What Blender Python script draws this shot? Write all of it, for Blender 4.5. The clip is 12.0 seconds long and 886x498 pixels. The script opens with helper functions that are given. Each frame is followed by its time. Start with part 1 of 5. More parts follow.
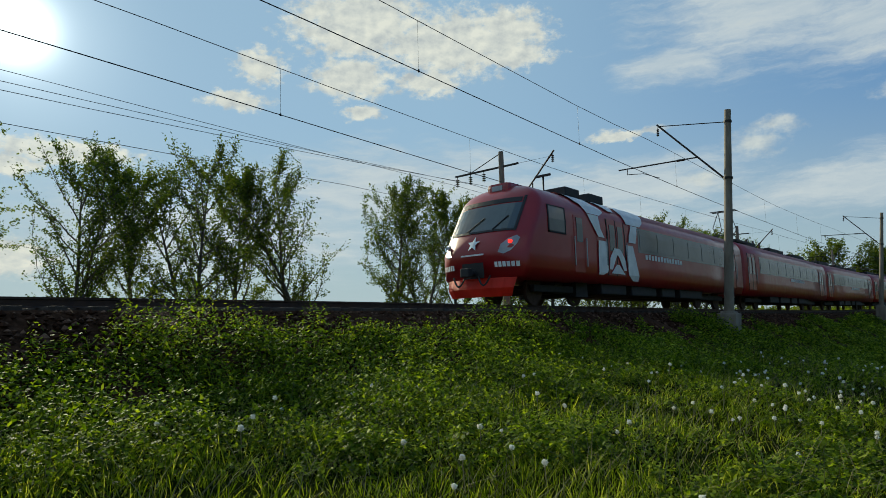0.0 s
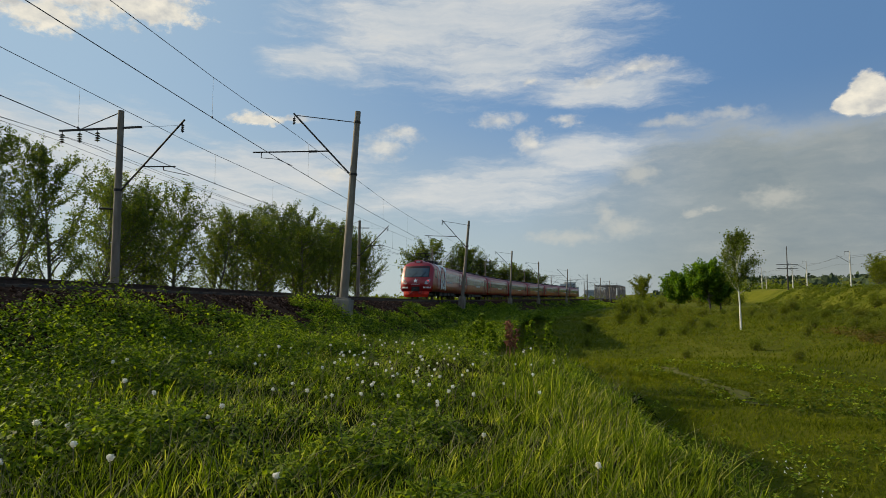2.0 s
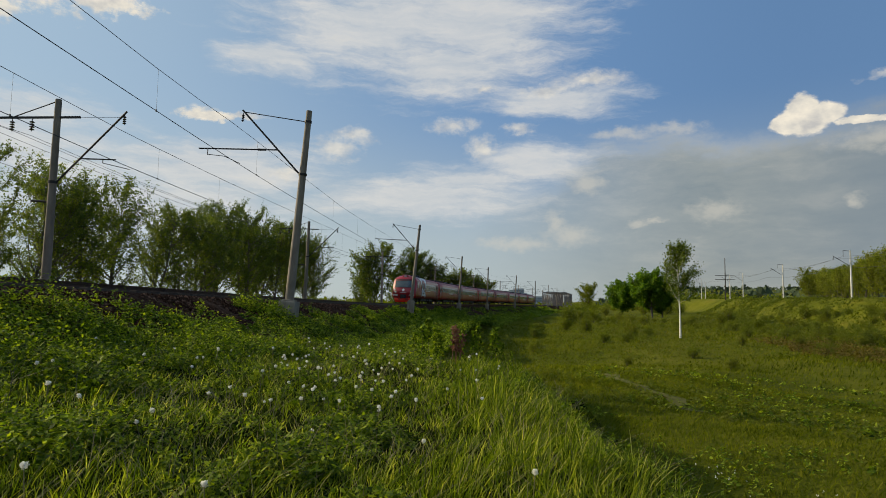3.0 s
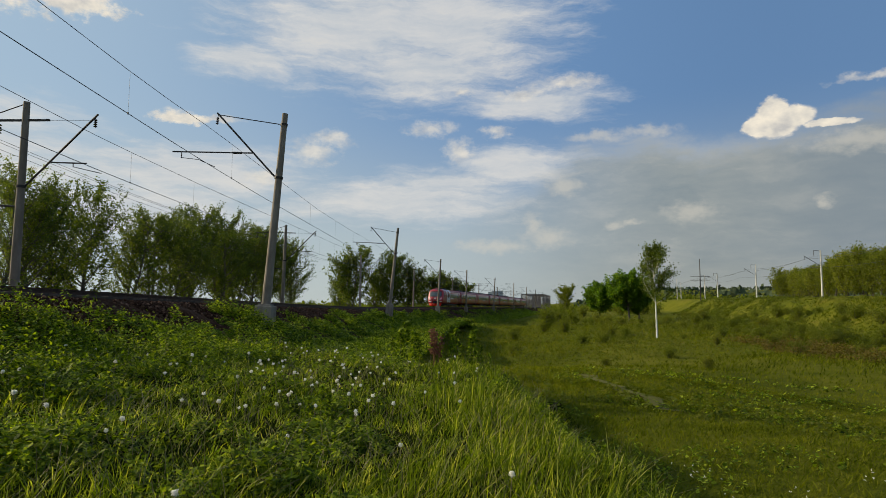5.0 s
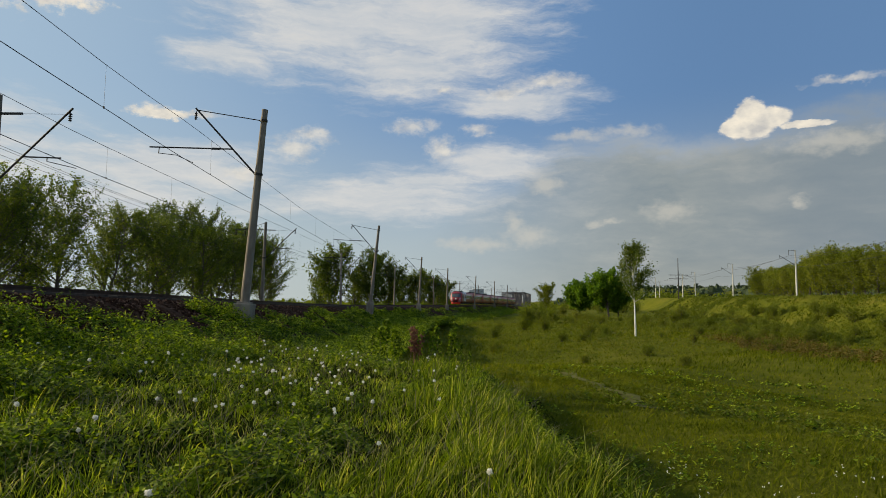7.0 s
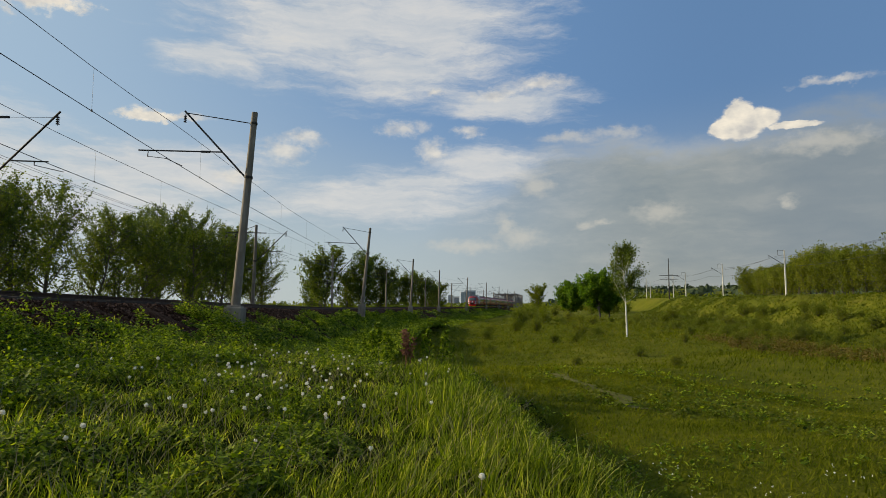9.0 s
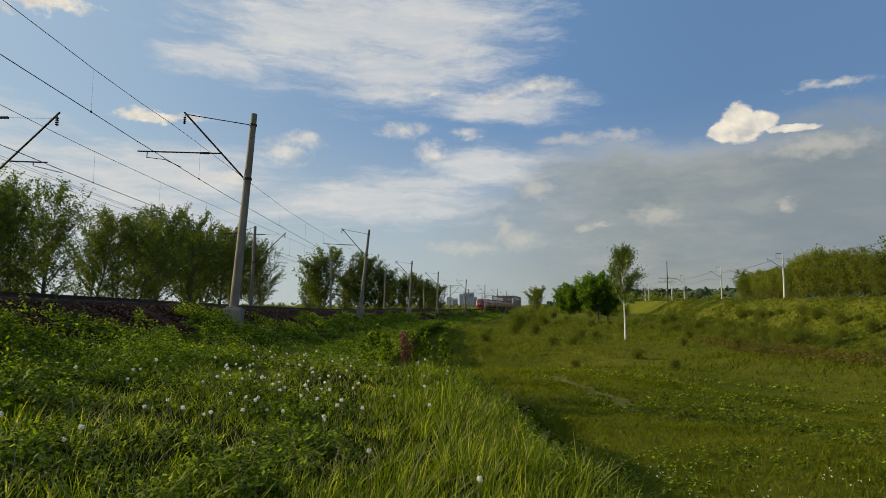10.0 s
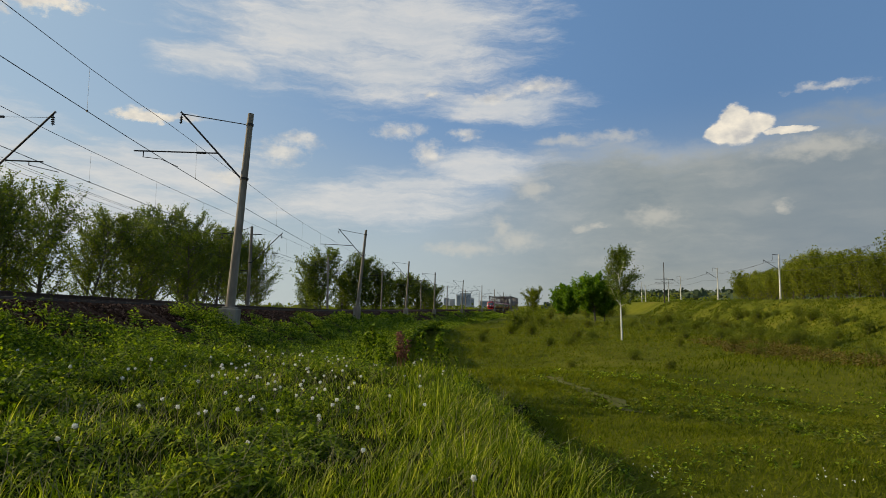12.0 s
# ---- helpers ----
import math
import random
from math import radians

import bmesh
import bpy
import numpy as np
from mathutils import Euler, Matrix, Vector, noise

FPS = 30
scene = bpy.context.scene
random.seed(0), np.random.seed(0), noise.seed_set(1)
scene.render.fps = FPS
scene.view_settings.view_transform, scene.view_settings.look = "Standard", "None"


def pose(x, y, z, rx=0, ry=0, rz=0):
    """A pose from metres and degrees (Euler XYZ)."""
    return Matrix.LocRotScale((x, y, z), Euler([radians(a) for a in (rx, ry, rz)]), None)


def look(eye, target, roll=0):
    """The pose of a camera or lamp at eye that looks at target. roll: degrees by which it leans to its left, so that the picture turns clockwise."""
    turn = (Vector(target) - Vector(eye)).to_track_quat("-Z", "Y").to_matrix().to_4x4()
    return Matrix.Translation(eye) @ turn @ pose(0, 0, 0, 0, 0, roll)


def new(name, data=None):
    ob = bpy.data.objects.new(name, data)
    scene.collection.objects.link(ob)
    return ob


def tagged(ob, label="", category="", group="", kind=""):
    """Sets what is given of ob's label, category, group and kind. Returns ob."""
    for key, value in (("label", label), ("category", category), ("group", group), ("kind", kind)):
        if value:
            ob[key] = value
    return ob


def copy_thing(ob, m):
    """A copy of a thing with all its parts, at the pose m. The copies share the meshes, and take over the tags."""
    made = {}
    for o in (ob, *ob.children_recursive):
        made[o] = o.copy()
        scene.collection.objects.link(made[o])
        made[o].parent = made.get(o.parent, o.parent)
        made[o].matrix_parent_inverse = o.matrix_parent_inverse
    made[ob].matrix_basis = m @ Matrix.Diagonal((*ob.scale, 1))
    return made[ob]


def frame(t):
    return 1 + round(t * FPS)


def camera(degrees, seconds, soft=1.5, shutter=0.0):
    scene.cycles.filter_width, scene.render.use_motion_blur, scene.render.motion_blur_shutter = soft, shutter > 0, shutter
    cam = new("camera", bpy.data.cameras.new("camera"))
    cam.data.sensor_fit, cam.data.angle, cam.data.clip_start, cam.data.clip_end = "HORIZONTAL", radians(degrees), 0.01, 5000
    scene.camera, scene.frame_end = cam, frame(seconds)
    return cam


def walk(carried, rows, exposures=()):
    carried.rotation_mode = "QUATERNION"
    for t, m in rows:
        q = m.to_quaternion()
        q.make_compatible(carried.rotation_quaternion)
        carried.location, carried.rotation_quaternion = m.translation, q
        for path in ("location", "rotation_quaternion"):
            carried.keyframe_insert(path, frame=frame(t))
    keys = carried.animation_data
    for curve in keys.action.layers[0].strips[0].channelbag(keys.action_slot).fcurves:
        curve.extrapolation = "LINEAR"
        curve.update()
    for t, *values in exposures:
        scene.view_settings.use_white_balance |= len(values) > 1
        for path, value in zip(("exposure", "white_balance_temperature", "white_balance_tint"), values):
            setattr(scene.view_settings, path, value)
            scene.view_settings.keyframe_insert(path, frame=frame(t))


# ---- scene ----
cam = camera(70.6, 12.0, 0.75)

PATH = [
    (0, (12.191, 0.1165, -0.2122), (10.874, 1.6039, 0.0162), -1.6),
    (0.5, (12.25, 0.2415, -0.2173), (11.381, 2.0301, -0.0028), -1.5),
    (1, (12.307, 0.3306, -0.2307), (11.701, 2.2285, -0.0604), -1.3),
    (1.5, (12.34, 0.3577, -0.2455), (11.907, 2.3036, -0.0769), 0.3),
    (2, (12.381, 0.3788, -0.2494), (12.079, 2.3497, -0.0876), -0.1),
    (2.5, (12.419, 0.4207, -0.2361), (12.197, 2.4016, -0.0792), -0.1),
    (3, (12.447, 0.4297, -0.239), (12.301, 2.4165, -0.0631), 1.0),
    (5, (12.48, 0.4547, -0.2408), (12.402, 2.4444, -0.0549), 0.4),
    (5.5, (12.487, 0.4497, -0.2409), (12.43, 2.4394, -0.0549), 0.1),
    (6, (12.491, 0.4647, -0.2388), (12.446, 2.4554, -0.0548), 0.2),
    (6.5, (12.495, 0.4646, -0.2338), (12.46, 2.4554, -0.0508), 0.4),
    (7, (12.501, 0.4637, -0.2408), (12.483, 2.4555, -0.0608), 0.5),
    (9, (12.508, 0.4845, -0.2196), (12.517, 2.4763, -0.0337), 0.1),
    (9.5, (12.517, 0.4885, -0.2156), (12.531, 2.4792, -0.0226), 0.3),
    (10, (12.507, 0.4655, -0.2087), (12.52, 2.4562, -0.0168), 0.3),
    (10.5, (12.523, 0.4565, -0.2128), (12.536, 2.4472, -0.0229), 0.5),
    (11, (12.537, 0.4495, -0.2139), (12.557, 2.4402, -0.0189), 0.4),
    (11.5, (12.526, 0.4666, -0.2287), (12.547, 2.4563, -0.0278), 0.5),
    (12, (12.534, 0.4596, -0.2218), (12.556, 2.4493, -0.0279), 0.4),
]
walk(cam, [(t, look(eye, target, roll)) for t, eye, target, roll in PATH],
     [(0, -.03, 6200, 0), (.5, .15, 6400, 2), (1, .13, 6500, 3), (1.5, .11, 6650, 6), (2.5, .09, 6850, 9), (5, .09, 6950, 10), (12, .09, 6950, 10)])


# ---- world, sun ----
SUN_AZ, SUN_EL = -77.0, 22.6          # degrees, clockwise from +y; height over the horizon
world = bpy.data.worlds.new("sky")
scene.world = world
world.use_nodes = True


class Nodes:
    """Short writing for node trees."""

    def __init__(self, tree):
        self.tree = tree

    def add(self, kind, inputs=None):
        n = self.tree.nodes.new(kind)
        for k, v in (inputs or {}).items():
            self.put(n.inputs[k], v)
        return n

    def put(self, socket, v):
        if isinstance(v, bpy.types.NodeSocket):
            self.tree.links.new(v, socket)
        else:
            socket.default_value = v

    def math(self, op, a, b=0.0, c=0.0, clamp=False):
        n = self.add("ShaderNodeMath")
        n.operation, n.use_clamp = op, clamp
        for i, v in enumerate((a, b, c)):
            self.put(n.inputs[i], v)
        return n.outputs[0]

    def vec(self, op, a, b=(0, 0, 0)):
        n = self.add("ShaderNodeVectorMath")
        n.operation = op
        self.put(n.inputs[0], a)
        self.put(n.inputs[1], b)
        return n.outputs["Value"] if op in ("LENGTH", "DOT_PRODUCT") else n.outputs[0]

    def noise(self, vector, scale, detail=4.0, rough=0.55):
        n = self.add("ShaderNodeTexNoise", {"Scale": scale, "Detail": detail, "Roughness": rough})
        if vector is not None:
            self.put(n.inputs["Vector"], vector)
        return n.outputs[0]

    def ramp(self, fac, stops):
        n = self.add("ShaderNodeValToRGB")
        e = n.color_ramp.elements
        while len(e) < len(stops):
            e.new(0.5)
        for el, (p, c) in zip(e, stops):
            el.position, el.color = p, (*c, 1)
        self.put(n.inputs[0], fac)
        return n.outputs[0]

    def mix(self, fac, a, b, blend="MIX"):
        n = self.add("ShaderNodeMix")
        n.data_type, n.blend_type = "RGBA", blend
        self.put(n.inputs[0], fac)
        self.put(n.inputs[6], a if isinstance(a, bpy.types.NodeSocket) else (*a, 1))
        self.put(n.inputs[7], b if isinstance(b, bpy.types.NodeSocket) else (*b, 1))
        return n.outputs[2]

    def steps(self, v, lo, hi, to0=0.0, to1=1.0):
        n = self.add("ShaderNodeMapRange", {"From Min": lo, "From Max": hi, "To Min": to0, "To Max": to1})
        n.interpolation_type = "SMOOTHSTEP"
        self.put(n.inputs[0], v)
        return n.outputs[0]


SKY_STRENGTH = 0.09


def build_sky():
    t = world.node_tree
    t.nodes.clear()
    n = Nodes(t)
    sky = n.add("ShaderNodeTexSky")
    sky.sky_type, sky.sun_disc, sky.sun_elevation, sky.sun_rotation = "NISHITA", False, radians(SUN_EL), radians(SUN_AZ % 360)
    sky.altitude, sky.air_density, sky.dust_density, sky.ozone_density = 200.0, 1.0, 0.25, 1.8
    way = n.add("ShaderNodeTexCoord").outputs["Generated"]
    sep = n.add("ShaderNodeSeparateXYZ", {0: way})
    az = n.math("MULTIPLY", n.math("ARCTAN2", sep.outputs[0], sep.outputs[1]), 180 / math.pi)
    el = n.math("MULTIPLY", n.math("ARCSINE", sep.outputs[2]), 180 / math.pi)
    flat = n.add("ShaderNodeCombineXYZ", {0: az, 1: el}).outputs[0]
    grain = n.vec("MULTIPLY", flat, (1.0, 1.5, 1.0))

    def warp(scale, u, v):
        wob = n.add("ShaderNodeTexNoise", {"Scale": scale, "Detail": 6.0, "Roughness": 0.6, "Vector": grain})
        return n.vec("MULTIPLY", n.vec("SUBTRACT", wob.outputs["Color"], (0.5, 0.5, 0.5)), (u, v, 0.0))

    broad_bend, small_bend = warp(0.16, 4.0, 2.0), warp(0.8, 1.9, 1.3)
    soft_place = n.vec("ADD", flat, broad_bend)
    place = n.vec("ADD", n.vec("ADD", flat, n.vec("MULTIPLY", broad_bend, (0.4, 0.4, 0.0))), small_bend)
    near_place = n.vec("ADD", flat, n.vec("MULTIPLY", small_bend, (0.55, 0.7, 0.0)))
    # grain of the clouds, and the same a little nearer the light, for their relief
    fine = n.noise(grain, 0.75, 9.0, 0.62)
    lit = n.math("SUBTRACT", n.noise(grain, 0.45, 5.0, 0.55), n.noise(n.vec("ADD", grain, (-0.5, 0.6, 0.0)), 0.45, 5.0, 0.55))
    soft = n.noise(n.vec("MULTIPLY", soft_place, (0.55, 1.5, 1.0)), 0.24, 7.0, 0.6)
    wisps = n.noise(n.vec("ADD", n.vec("MULTIPLY", soft_place, (0.35, 1.7, 1.0)), (40.0, 7.0, 0.0)), 0.42, 8.0, 0.66)

    def field(spots, where):
        """How deep in the nearest of the clouds: 1 in the middle, 0 at the rim and beyond."""
        out = None
        for u, v, a, b in spots:
            d = n.vec("LENGTH", n.vec("MULTIPLY", n.vec("SUBTRACT", where, (u, v, 0.0)), (0.8 / a, 0.8 / b, 0.0)))
            d = n.math("SUBTRACT", 1.0, d)
            out = d if out is None else n.math("MAXIMUM", out, d)
        return out

    heaps = field([(-48.7, 26.4, 7.0, 3.4), (-40.1, 24.6, 8.0, 3.0), (-34.7, 25.2, 4.0, 2.4), (-42.4, 21.4, 3.2, 1.2), (-49.8, 21.8, 3.9, 1.9), (-57.9, 22.5, 2.3, 1.5),
                   (-60.0, 19.4, 2.9, 0.9), (-48.8, 18.9, 1.8, .7), (-73.3, 14.0, 6.0, 1.0), (-77.6, 12.7, 3.2, .9), (-77, 5.6, 3.5, 1.6), (-34.5, 23.4, 4.2, 1.1),
                   (-24.9, 15.8, 2.6, .5)], place)
    flecks = field([(-14.2, 13.9, 2.3, 1.4), (-12.6, 15.0, 2.2, .9), (-25.9, 16.3, 1.5, .35), (-22.4, 16.0, 2.3, .32), (-3.4, 16.2, 2.5, .8), (-0.8, 14.3, 1.5, 1.3),
                    (2.6, 15.9, 1.5, .6), (9.2, 20.0, 3.6, .75), (5.0, 19.2, 2.6, .6), (32.8, 17.4, 2.8, .42), (-18.5, 11.2, 2.2, .8), (-0.5, 19.3, 1.0, .35)], place)
    tower = field([(26.0, 14.9, 1.8, 1.1), (26.1, 16.0, 1.0, 1.0), (27.6, 15.3, 1.3, .85), (24.8, 14.8, 1.0, .7), (30.2, 14.5, 1.7, .3)], near_place)
    veil = field([(-10.0, 24.6, 11.5, 4.6), (-1.5, 25.0, 10.0, 5.2), (-4.0, 21.2, 8.5, 2.8), (-20.5, 20.9, 4.6, 1.5), (-24.5, 11.4, 10.0, 2.2), (-6.0, 9.6, 11, 2.0),
                  (-1.5, 11.4, 6.0, 1.6), (4.5, 13.0, 6.0, 1.6), (-29, 8.0, 12, 3.0), (6, 18.4, 7, 1.6), (-45, 12, 14, 3.8), (-62, 8, 14, 4), (-100, 40, 22, 9),
                  (150, 35, 40, 12), (-170, 30, 30, 9)], soft_place)
    glints = field([(13.3, 7.4, .9, .42), (14.6, 7.6, .9, .22), (19.5, 8.2, 2.4, .9), (5.9, 7.4, .9, 1.2), (7.2, 6.3, 2.2, 1.0), (2.4, 5.6, 3.6, .7), (11.5, 15.2, 2.6, .5),
                    (16.2, 15.5, 2.6, .5), (29.4, 8.6, .7, .55), (9.0, 10.9, 1.6, .8), (32, 12.9, 4, .9)], place)
    k = 1 / SKY_STRENGTH

    def tone(c):
        return n.vec("MULTIPLY", c, (k, k, k))

    # pale air low over the land
    low = n.steps(el, 19.0, 1.0)
    base = n.mix(n.steps(az, -30.0, 25.0, 0.5, 0.85), sky.outputs[0], tone(n.mix(n.steps(az, -5.0, 28.0), (.145, .295, .565), (.108, .225, .440))))
    base = n.mix(n.math("MULTIPLY", n.steps(az, 8.0, -45.0), 0.70), base, tone((.40, .545, .68)))
    away = n.steps(n.math("ABSOLUTE", n.math("ADD", az, 30.0)), 70.0, 135.0)
    base = n.mix(n.math("MULTIPLY", low, 0.72), base, tone(n.mix(away, (.46, .525, .525), (.25, .32, .37))))
    veil_m = n.math("MULTIPLY", n.steps(n.math("ADD", veil, n.math("MULTIPLY", n.math("SUBTRACT", wisps, 0.5), 1.5)), -0.12, 0.75), 0.84)
    out = n.mix(veil_m, base, tone(n.ramp(wisps, [(0.3, (.47, .53, .60)), (0.6, (.62, .64, .66)), (0.8, (.70, .69, .66))])))
    # the long grey bank: its top as heights over the bearing
    bent = n.add("ShaderNodeSeparateXYZ", {0: place})
    ridge = n.ramp(n.steps(bent.outputs[0], -12.0, 68.0), [(p, (h, h, h)) for p, h in
                   ((0.0, .20), (0.06, .45), (0.13, .60), (0.19, .745), (0.29, .76), (0.36, .70), (0.47, .71), (0.60, .78), (0.8, .7), (1.0, .45))])
    depth = n.math("SUBTRACT", n.math("MULTIPLY", ridge, 20.0), bent.outputs[1])
    depth = n.math("ADD", depth, n.math("MULTIPLY", n.math("SUBTRACT", soft, 0.5), 5.0))
    there = n.math("MULTIPLY", n.steps(az, -6.0, 21.0, 0.0, 0.94), n.steps(az, 110.0, 60.0))
    bank_m = n.math("MULTIPLY", n.steps(depth, -1.2, 2.6), there)
    body = n.ramp(n.math("ADD", n.math("MULTIPLY", soft, 0.7), n.math("MULTIPLY", wisps, 0.3)),
                  [(0.32, (.205, .258, .295)), (0.52, (.278, .320, .338)), (0.70, (.40, .42, .41))])
    body = n.mix(n.steps(depth, 2.6, 0.2, 0.0, 0.75), body, (.50, .52, .525))
    body = n.mix(n.steps(az, 18.0, 34.0, 0.0, 0.6), body, (.172, .225, .282))
    body = n.mix(n.steps(el, 5.5, 1.0, 0.0, 0.55), body, (.285, .315, .300))
    out = n.mix(bank_m, out, tone(body))
    glint_m = n.math("MULTIPLY", n.steps(n.math("ADD", glints, n.math("MULTIPLY", n.math("SUBTRACT", fine, 0.5), 1.4)), -0.1, 1.0), 0.50)
    out = n.mix(glint_m, out, tone((.60, .585, .53)))
    white = n.ramp(n.math("MULTIPLY_ADD", lit, 1.5, 0.55), [(0.2, (.50, .505, .51)), (0.5, (.68, .66, .61)), (0.8, (.84, .79, .69))])
    for cloud, ragged, edge, most in ((heaps, 1.5, 0.5, 0.94), (flecks, 1.5, 1.0, 0.66), (tower, 0.40, 0.28, 0.97)):
        m = n.steps(n.math("ADD", cloud, n.math("MULTIPLY", n.math("SUBTRACT", fine, 0.52), ragged)), 0.0, edge)
        out = n.mix(n.math("MULTIPLY", m, most), out, tone(white))
    # the bright air round the sun
    s = (math.sin(radians(SUN_AZ)) * math.cos(radians(SUN_EL)), math.cos(radians(SUN_AZ)) * math.cos(radians(SUN_EL)), math.sin(radians(SUN_EL)))
    near = n.math("POWER", n.math("MAXIMUM", n.vec("DOT_PRODUCT", way, s), 0.0), 200.0)
    near = n.math("ADD", n.math("MULTIPLY", near, 0.55), n.math("MULTIPLY", n.math("POWER", n.math("MAXIMUM", n.vec("DOT_PRODUCT", way, s), 0.0), 1500.0), 4.0))
    out = n.mix(1.0, out, n.vec("MULTIPLY", n.add("ShaderNodeCombineXYZ", {0: near, 1: near, 2: near}).outputs[0],
                                (.55 * k, .55 * k, .52 * k)), "ADD")
    bg = n.add("ShaderNodeBackground", {"Color": out, "Strength": SKY_STRENGTH})
    n.add("ShaderNodeOutputWorld", {"Surface": bg.outputs[0]})


build_sky()

sun = new("sun", bpy.data.lights.new("sun", "SUN"))
sun.data.energy, sun.data.angle, sun.data.color = 5.0, radians(0.6), (1.0, 0.87, 0.62)
sun.matrix_world = look((0, 0, 0), (-math.sin(radians(SUN_AZ)) * math.cos(radians(SUN_EL)),
                                    -math.cos(radians(SUN_AZ)) * math.cos(radians(SUN_EL)), -math.sin(radians(SUN_EL))))


# ---- materials ----
def material(name, stops, scale=3.0, rough=0.8, metal=0.0, bump=0.0, bump_scale=40.0, island=0.0, spread=0.0,
             translucent=0.0, large=0.35, coat=0.0, glow=None, stretch=(1, 1, 1), spec=0.5, tint=(1.9, 2.0, 0.45)):
    """A node material: a colour ramp over grain and broad patches, with relief. island or spread add a chance per loose piece or object."""
    m = bpy.data.materials.new(name)
    m.use_nodes = True
    t = m.node_tree
    t.nodes.clear()
    n = Nodes(t)
    geo = n.add("ShaderNodeNewGeometry")
    here = n.add("ShaderNodeTexCoord").outputs["Object"]
    here = n.vec("MULTIPLY", here, stretch)
    f = n.math("ADD", n.math("MULTIPLY", n.noise(here, scale, 5.0), 1.0 - large), n.math("MULTIPLY", n.noise(here, scale * 0.11, 3.0), large))
    f = n.math("MULTIPLY_ADD", n.math("SUBTRACT", f, 0.5), 1.9, 0.5)
    if island:
        f = n.math("ADD", n.math("MULTIPLY", f, 1 - island), n.math("MULTIPLY", geo.outputs["Random Per Island"], island))
    if spread:
        f = n.math("ADD", n.math("MULTIPLY", f, 1 - spread), n.math("MULTIPLY", n.add("ShaderNodeObjectInfo").outputs["Random"], spread))
    col = n.ramp(f, stops)
    p = n.add("ShaderNodeBsdfPrincipled", {"Base Color": col, "Metallic": metal, "Coat Weight": coat, "Specular IOR Level": spec})
    n.put(p.inputs["Roughness"], n.math("MULTIPLY_ADD", n.noise(here, scale * 2.3), 0.25, rough - 0.12, clamp=True))
    if bump:
        b = n.add("ShaderNodeBump", {"Strength": bump, "Distance": 0.02, "Height": n.noise(here, bump_scale, 5.0)})
        n.put(p.inputs["Normal"], b.outputs[0])
    if glow:
        p.inputs["Emission Color"].default_value, p.inputs["Emission Strength"].default_value = (*glow[0], 1), glow[1]
    out = p.outputs[0]
    if translucent:
        tr = n.add("ShaderNodeBsdfTranslucent")
        n.put(tr.inputs["Color"], n.mix(1.0, col, tint, "MULTIPLY"))
        out = n.add("ShaderNodeMixShader", {0: translucent, 1: out, 2: tr.outputs[0]}).outputs[0]
    n.add("ShaderNodeOutputMaterial", {"Surface": out})
    return m


def plain(name, colour, rough=0.5, metal=0.0, **more):
    dark = tuple(c * 0.82 for c in colour)
    light = tuple(min(1, c * 1.14) for c in colour)
    return material(name, [(0.2, dark), (0.8, light)], 2.0, rough, metal, **more)


def ground_material():
    """Meadow turf with worn trails; ballast and bare soil near the tracks come as meshes of their own."""
    m = bpy.data.materials.new("meadow_turf")
    m.use_nodes = True
    t = m.node_tree
    t.nodes.clear()
    n = Nodes(t)
    here = n.add("ShaderNodeTexCoord").outputs["Object"]
    broad = n.noise(here, 0.045, 4.0, 0.6)
    mid = n.noise(here, 0.5, 5.0, 0.65)
    fine = n.noise(here, 9.0, 4.0, 0.7)
    f = n.math("ADD", n.math("MULTIPLY", broad, 0.45), n.math("ADD", n.math("MULTIPLY", mid, 0.35), n.math("MULTIPLY", fine, 0.2)))
    f = n.math("MULTIPLY_ADD", n.math("SUBTRACT", f, 0.5), 2.4, 0.5)
    col = n.ramp(f, [(0.12, (.034, .044, .004)), (0.42, (.080, .092, .007)), (0.66, (.118, .120, .012)), (0.92, (.165, .125, .032))])
    p = n.add("ShaderNodeBsdfPrincipled", {"Base Color": col, "Roughness": 0.95, "Specular IOR Level": 0.03})
    b = n.add("ShaderNodeBump", {"Strength": 0.8, "Distance": 0.12, "Height": n.math("ADD", fine, n.math("MULTIPLY", mid, 1.5))})
    n.put(p.inputs["Normal"], b.outputs[0])
    n.add("ShaderNodeOutputMaterial", {"Surface": p.outputs[0]})
    return m


TURF = ground_material()
# soil colour taken far down to stand for the shade under the blades
SHADE_SOIL = material("shade_dark_soil", [(0.1, (.006, .009, .002)), (0.6, (.016, .022, .004)), (0.95, (.036, .030, .010))], 3.0, 0.95, bump=.8, bump_scale=12, spec=0.0)
GRASS = material("grass_blades", [(0.06, (.008, .016, .001)), (0.36, (.048, .080, .005)), (0.70, (.170, .215, .016)), (0.97, (.60, .54, .18))],
                 1.6, 0.6, island=0.68, translucent=0.44, spec=0.08)
FIELD_GRASS = material("field_grass", [(0.10, (.022, .032, .003)), (0.45, (.084, .102, .008)), (0.8, (.165, .160, .018)), (0.98, (.20, .135, .042))],
                       0.3, 0.8, island=0.42, translucent=0.35, spec=0.03)
WEED = material("weed_leaves", [(0.12, (.009, .020, .001)), (0.5, (.082, .132, .008)), (0.86, (.33, .38, .038))], 1.2, 0.6, island=0.6,
                translucent=0.38, spec=0.08)
SHRUB = material("shrub_leaves", [(0.05, (.055, .070, .010)), (0.5, (.105, .125, .018)), (0.95, (.165, .145, .034))], 0.6, 0.7, island=0.45, spread=0.3,
                 translucent=0.45, spec=0.12)
WILLOW = material("willow_leaves", [(0.05, (.022, .038, .009)), (0.5, (.068, .098, .020)), (0.95, (.185, .205, .045))], 0.8, 0.5, island=0.6, spread=0.12,
                  translucent=0.40, spec=0.15)
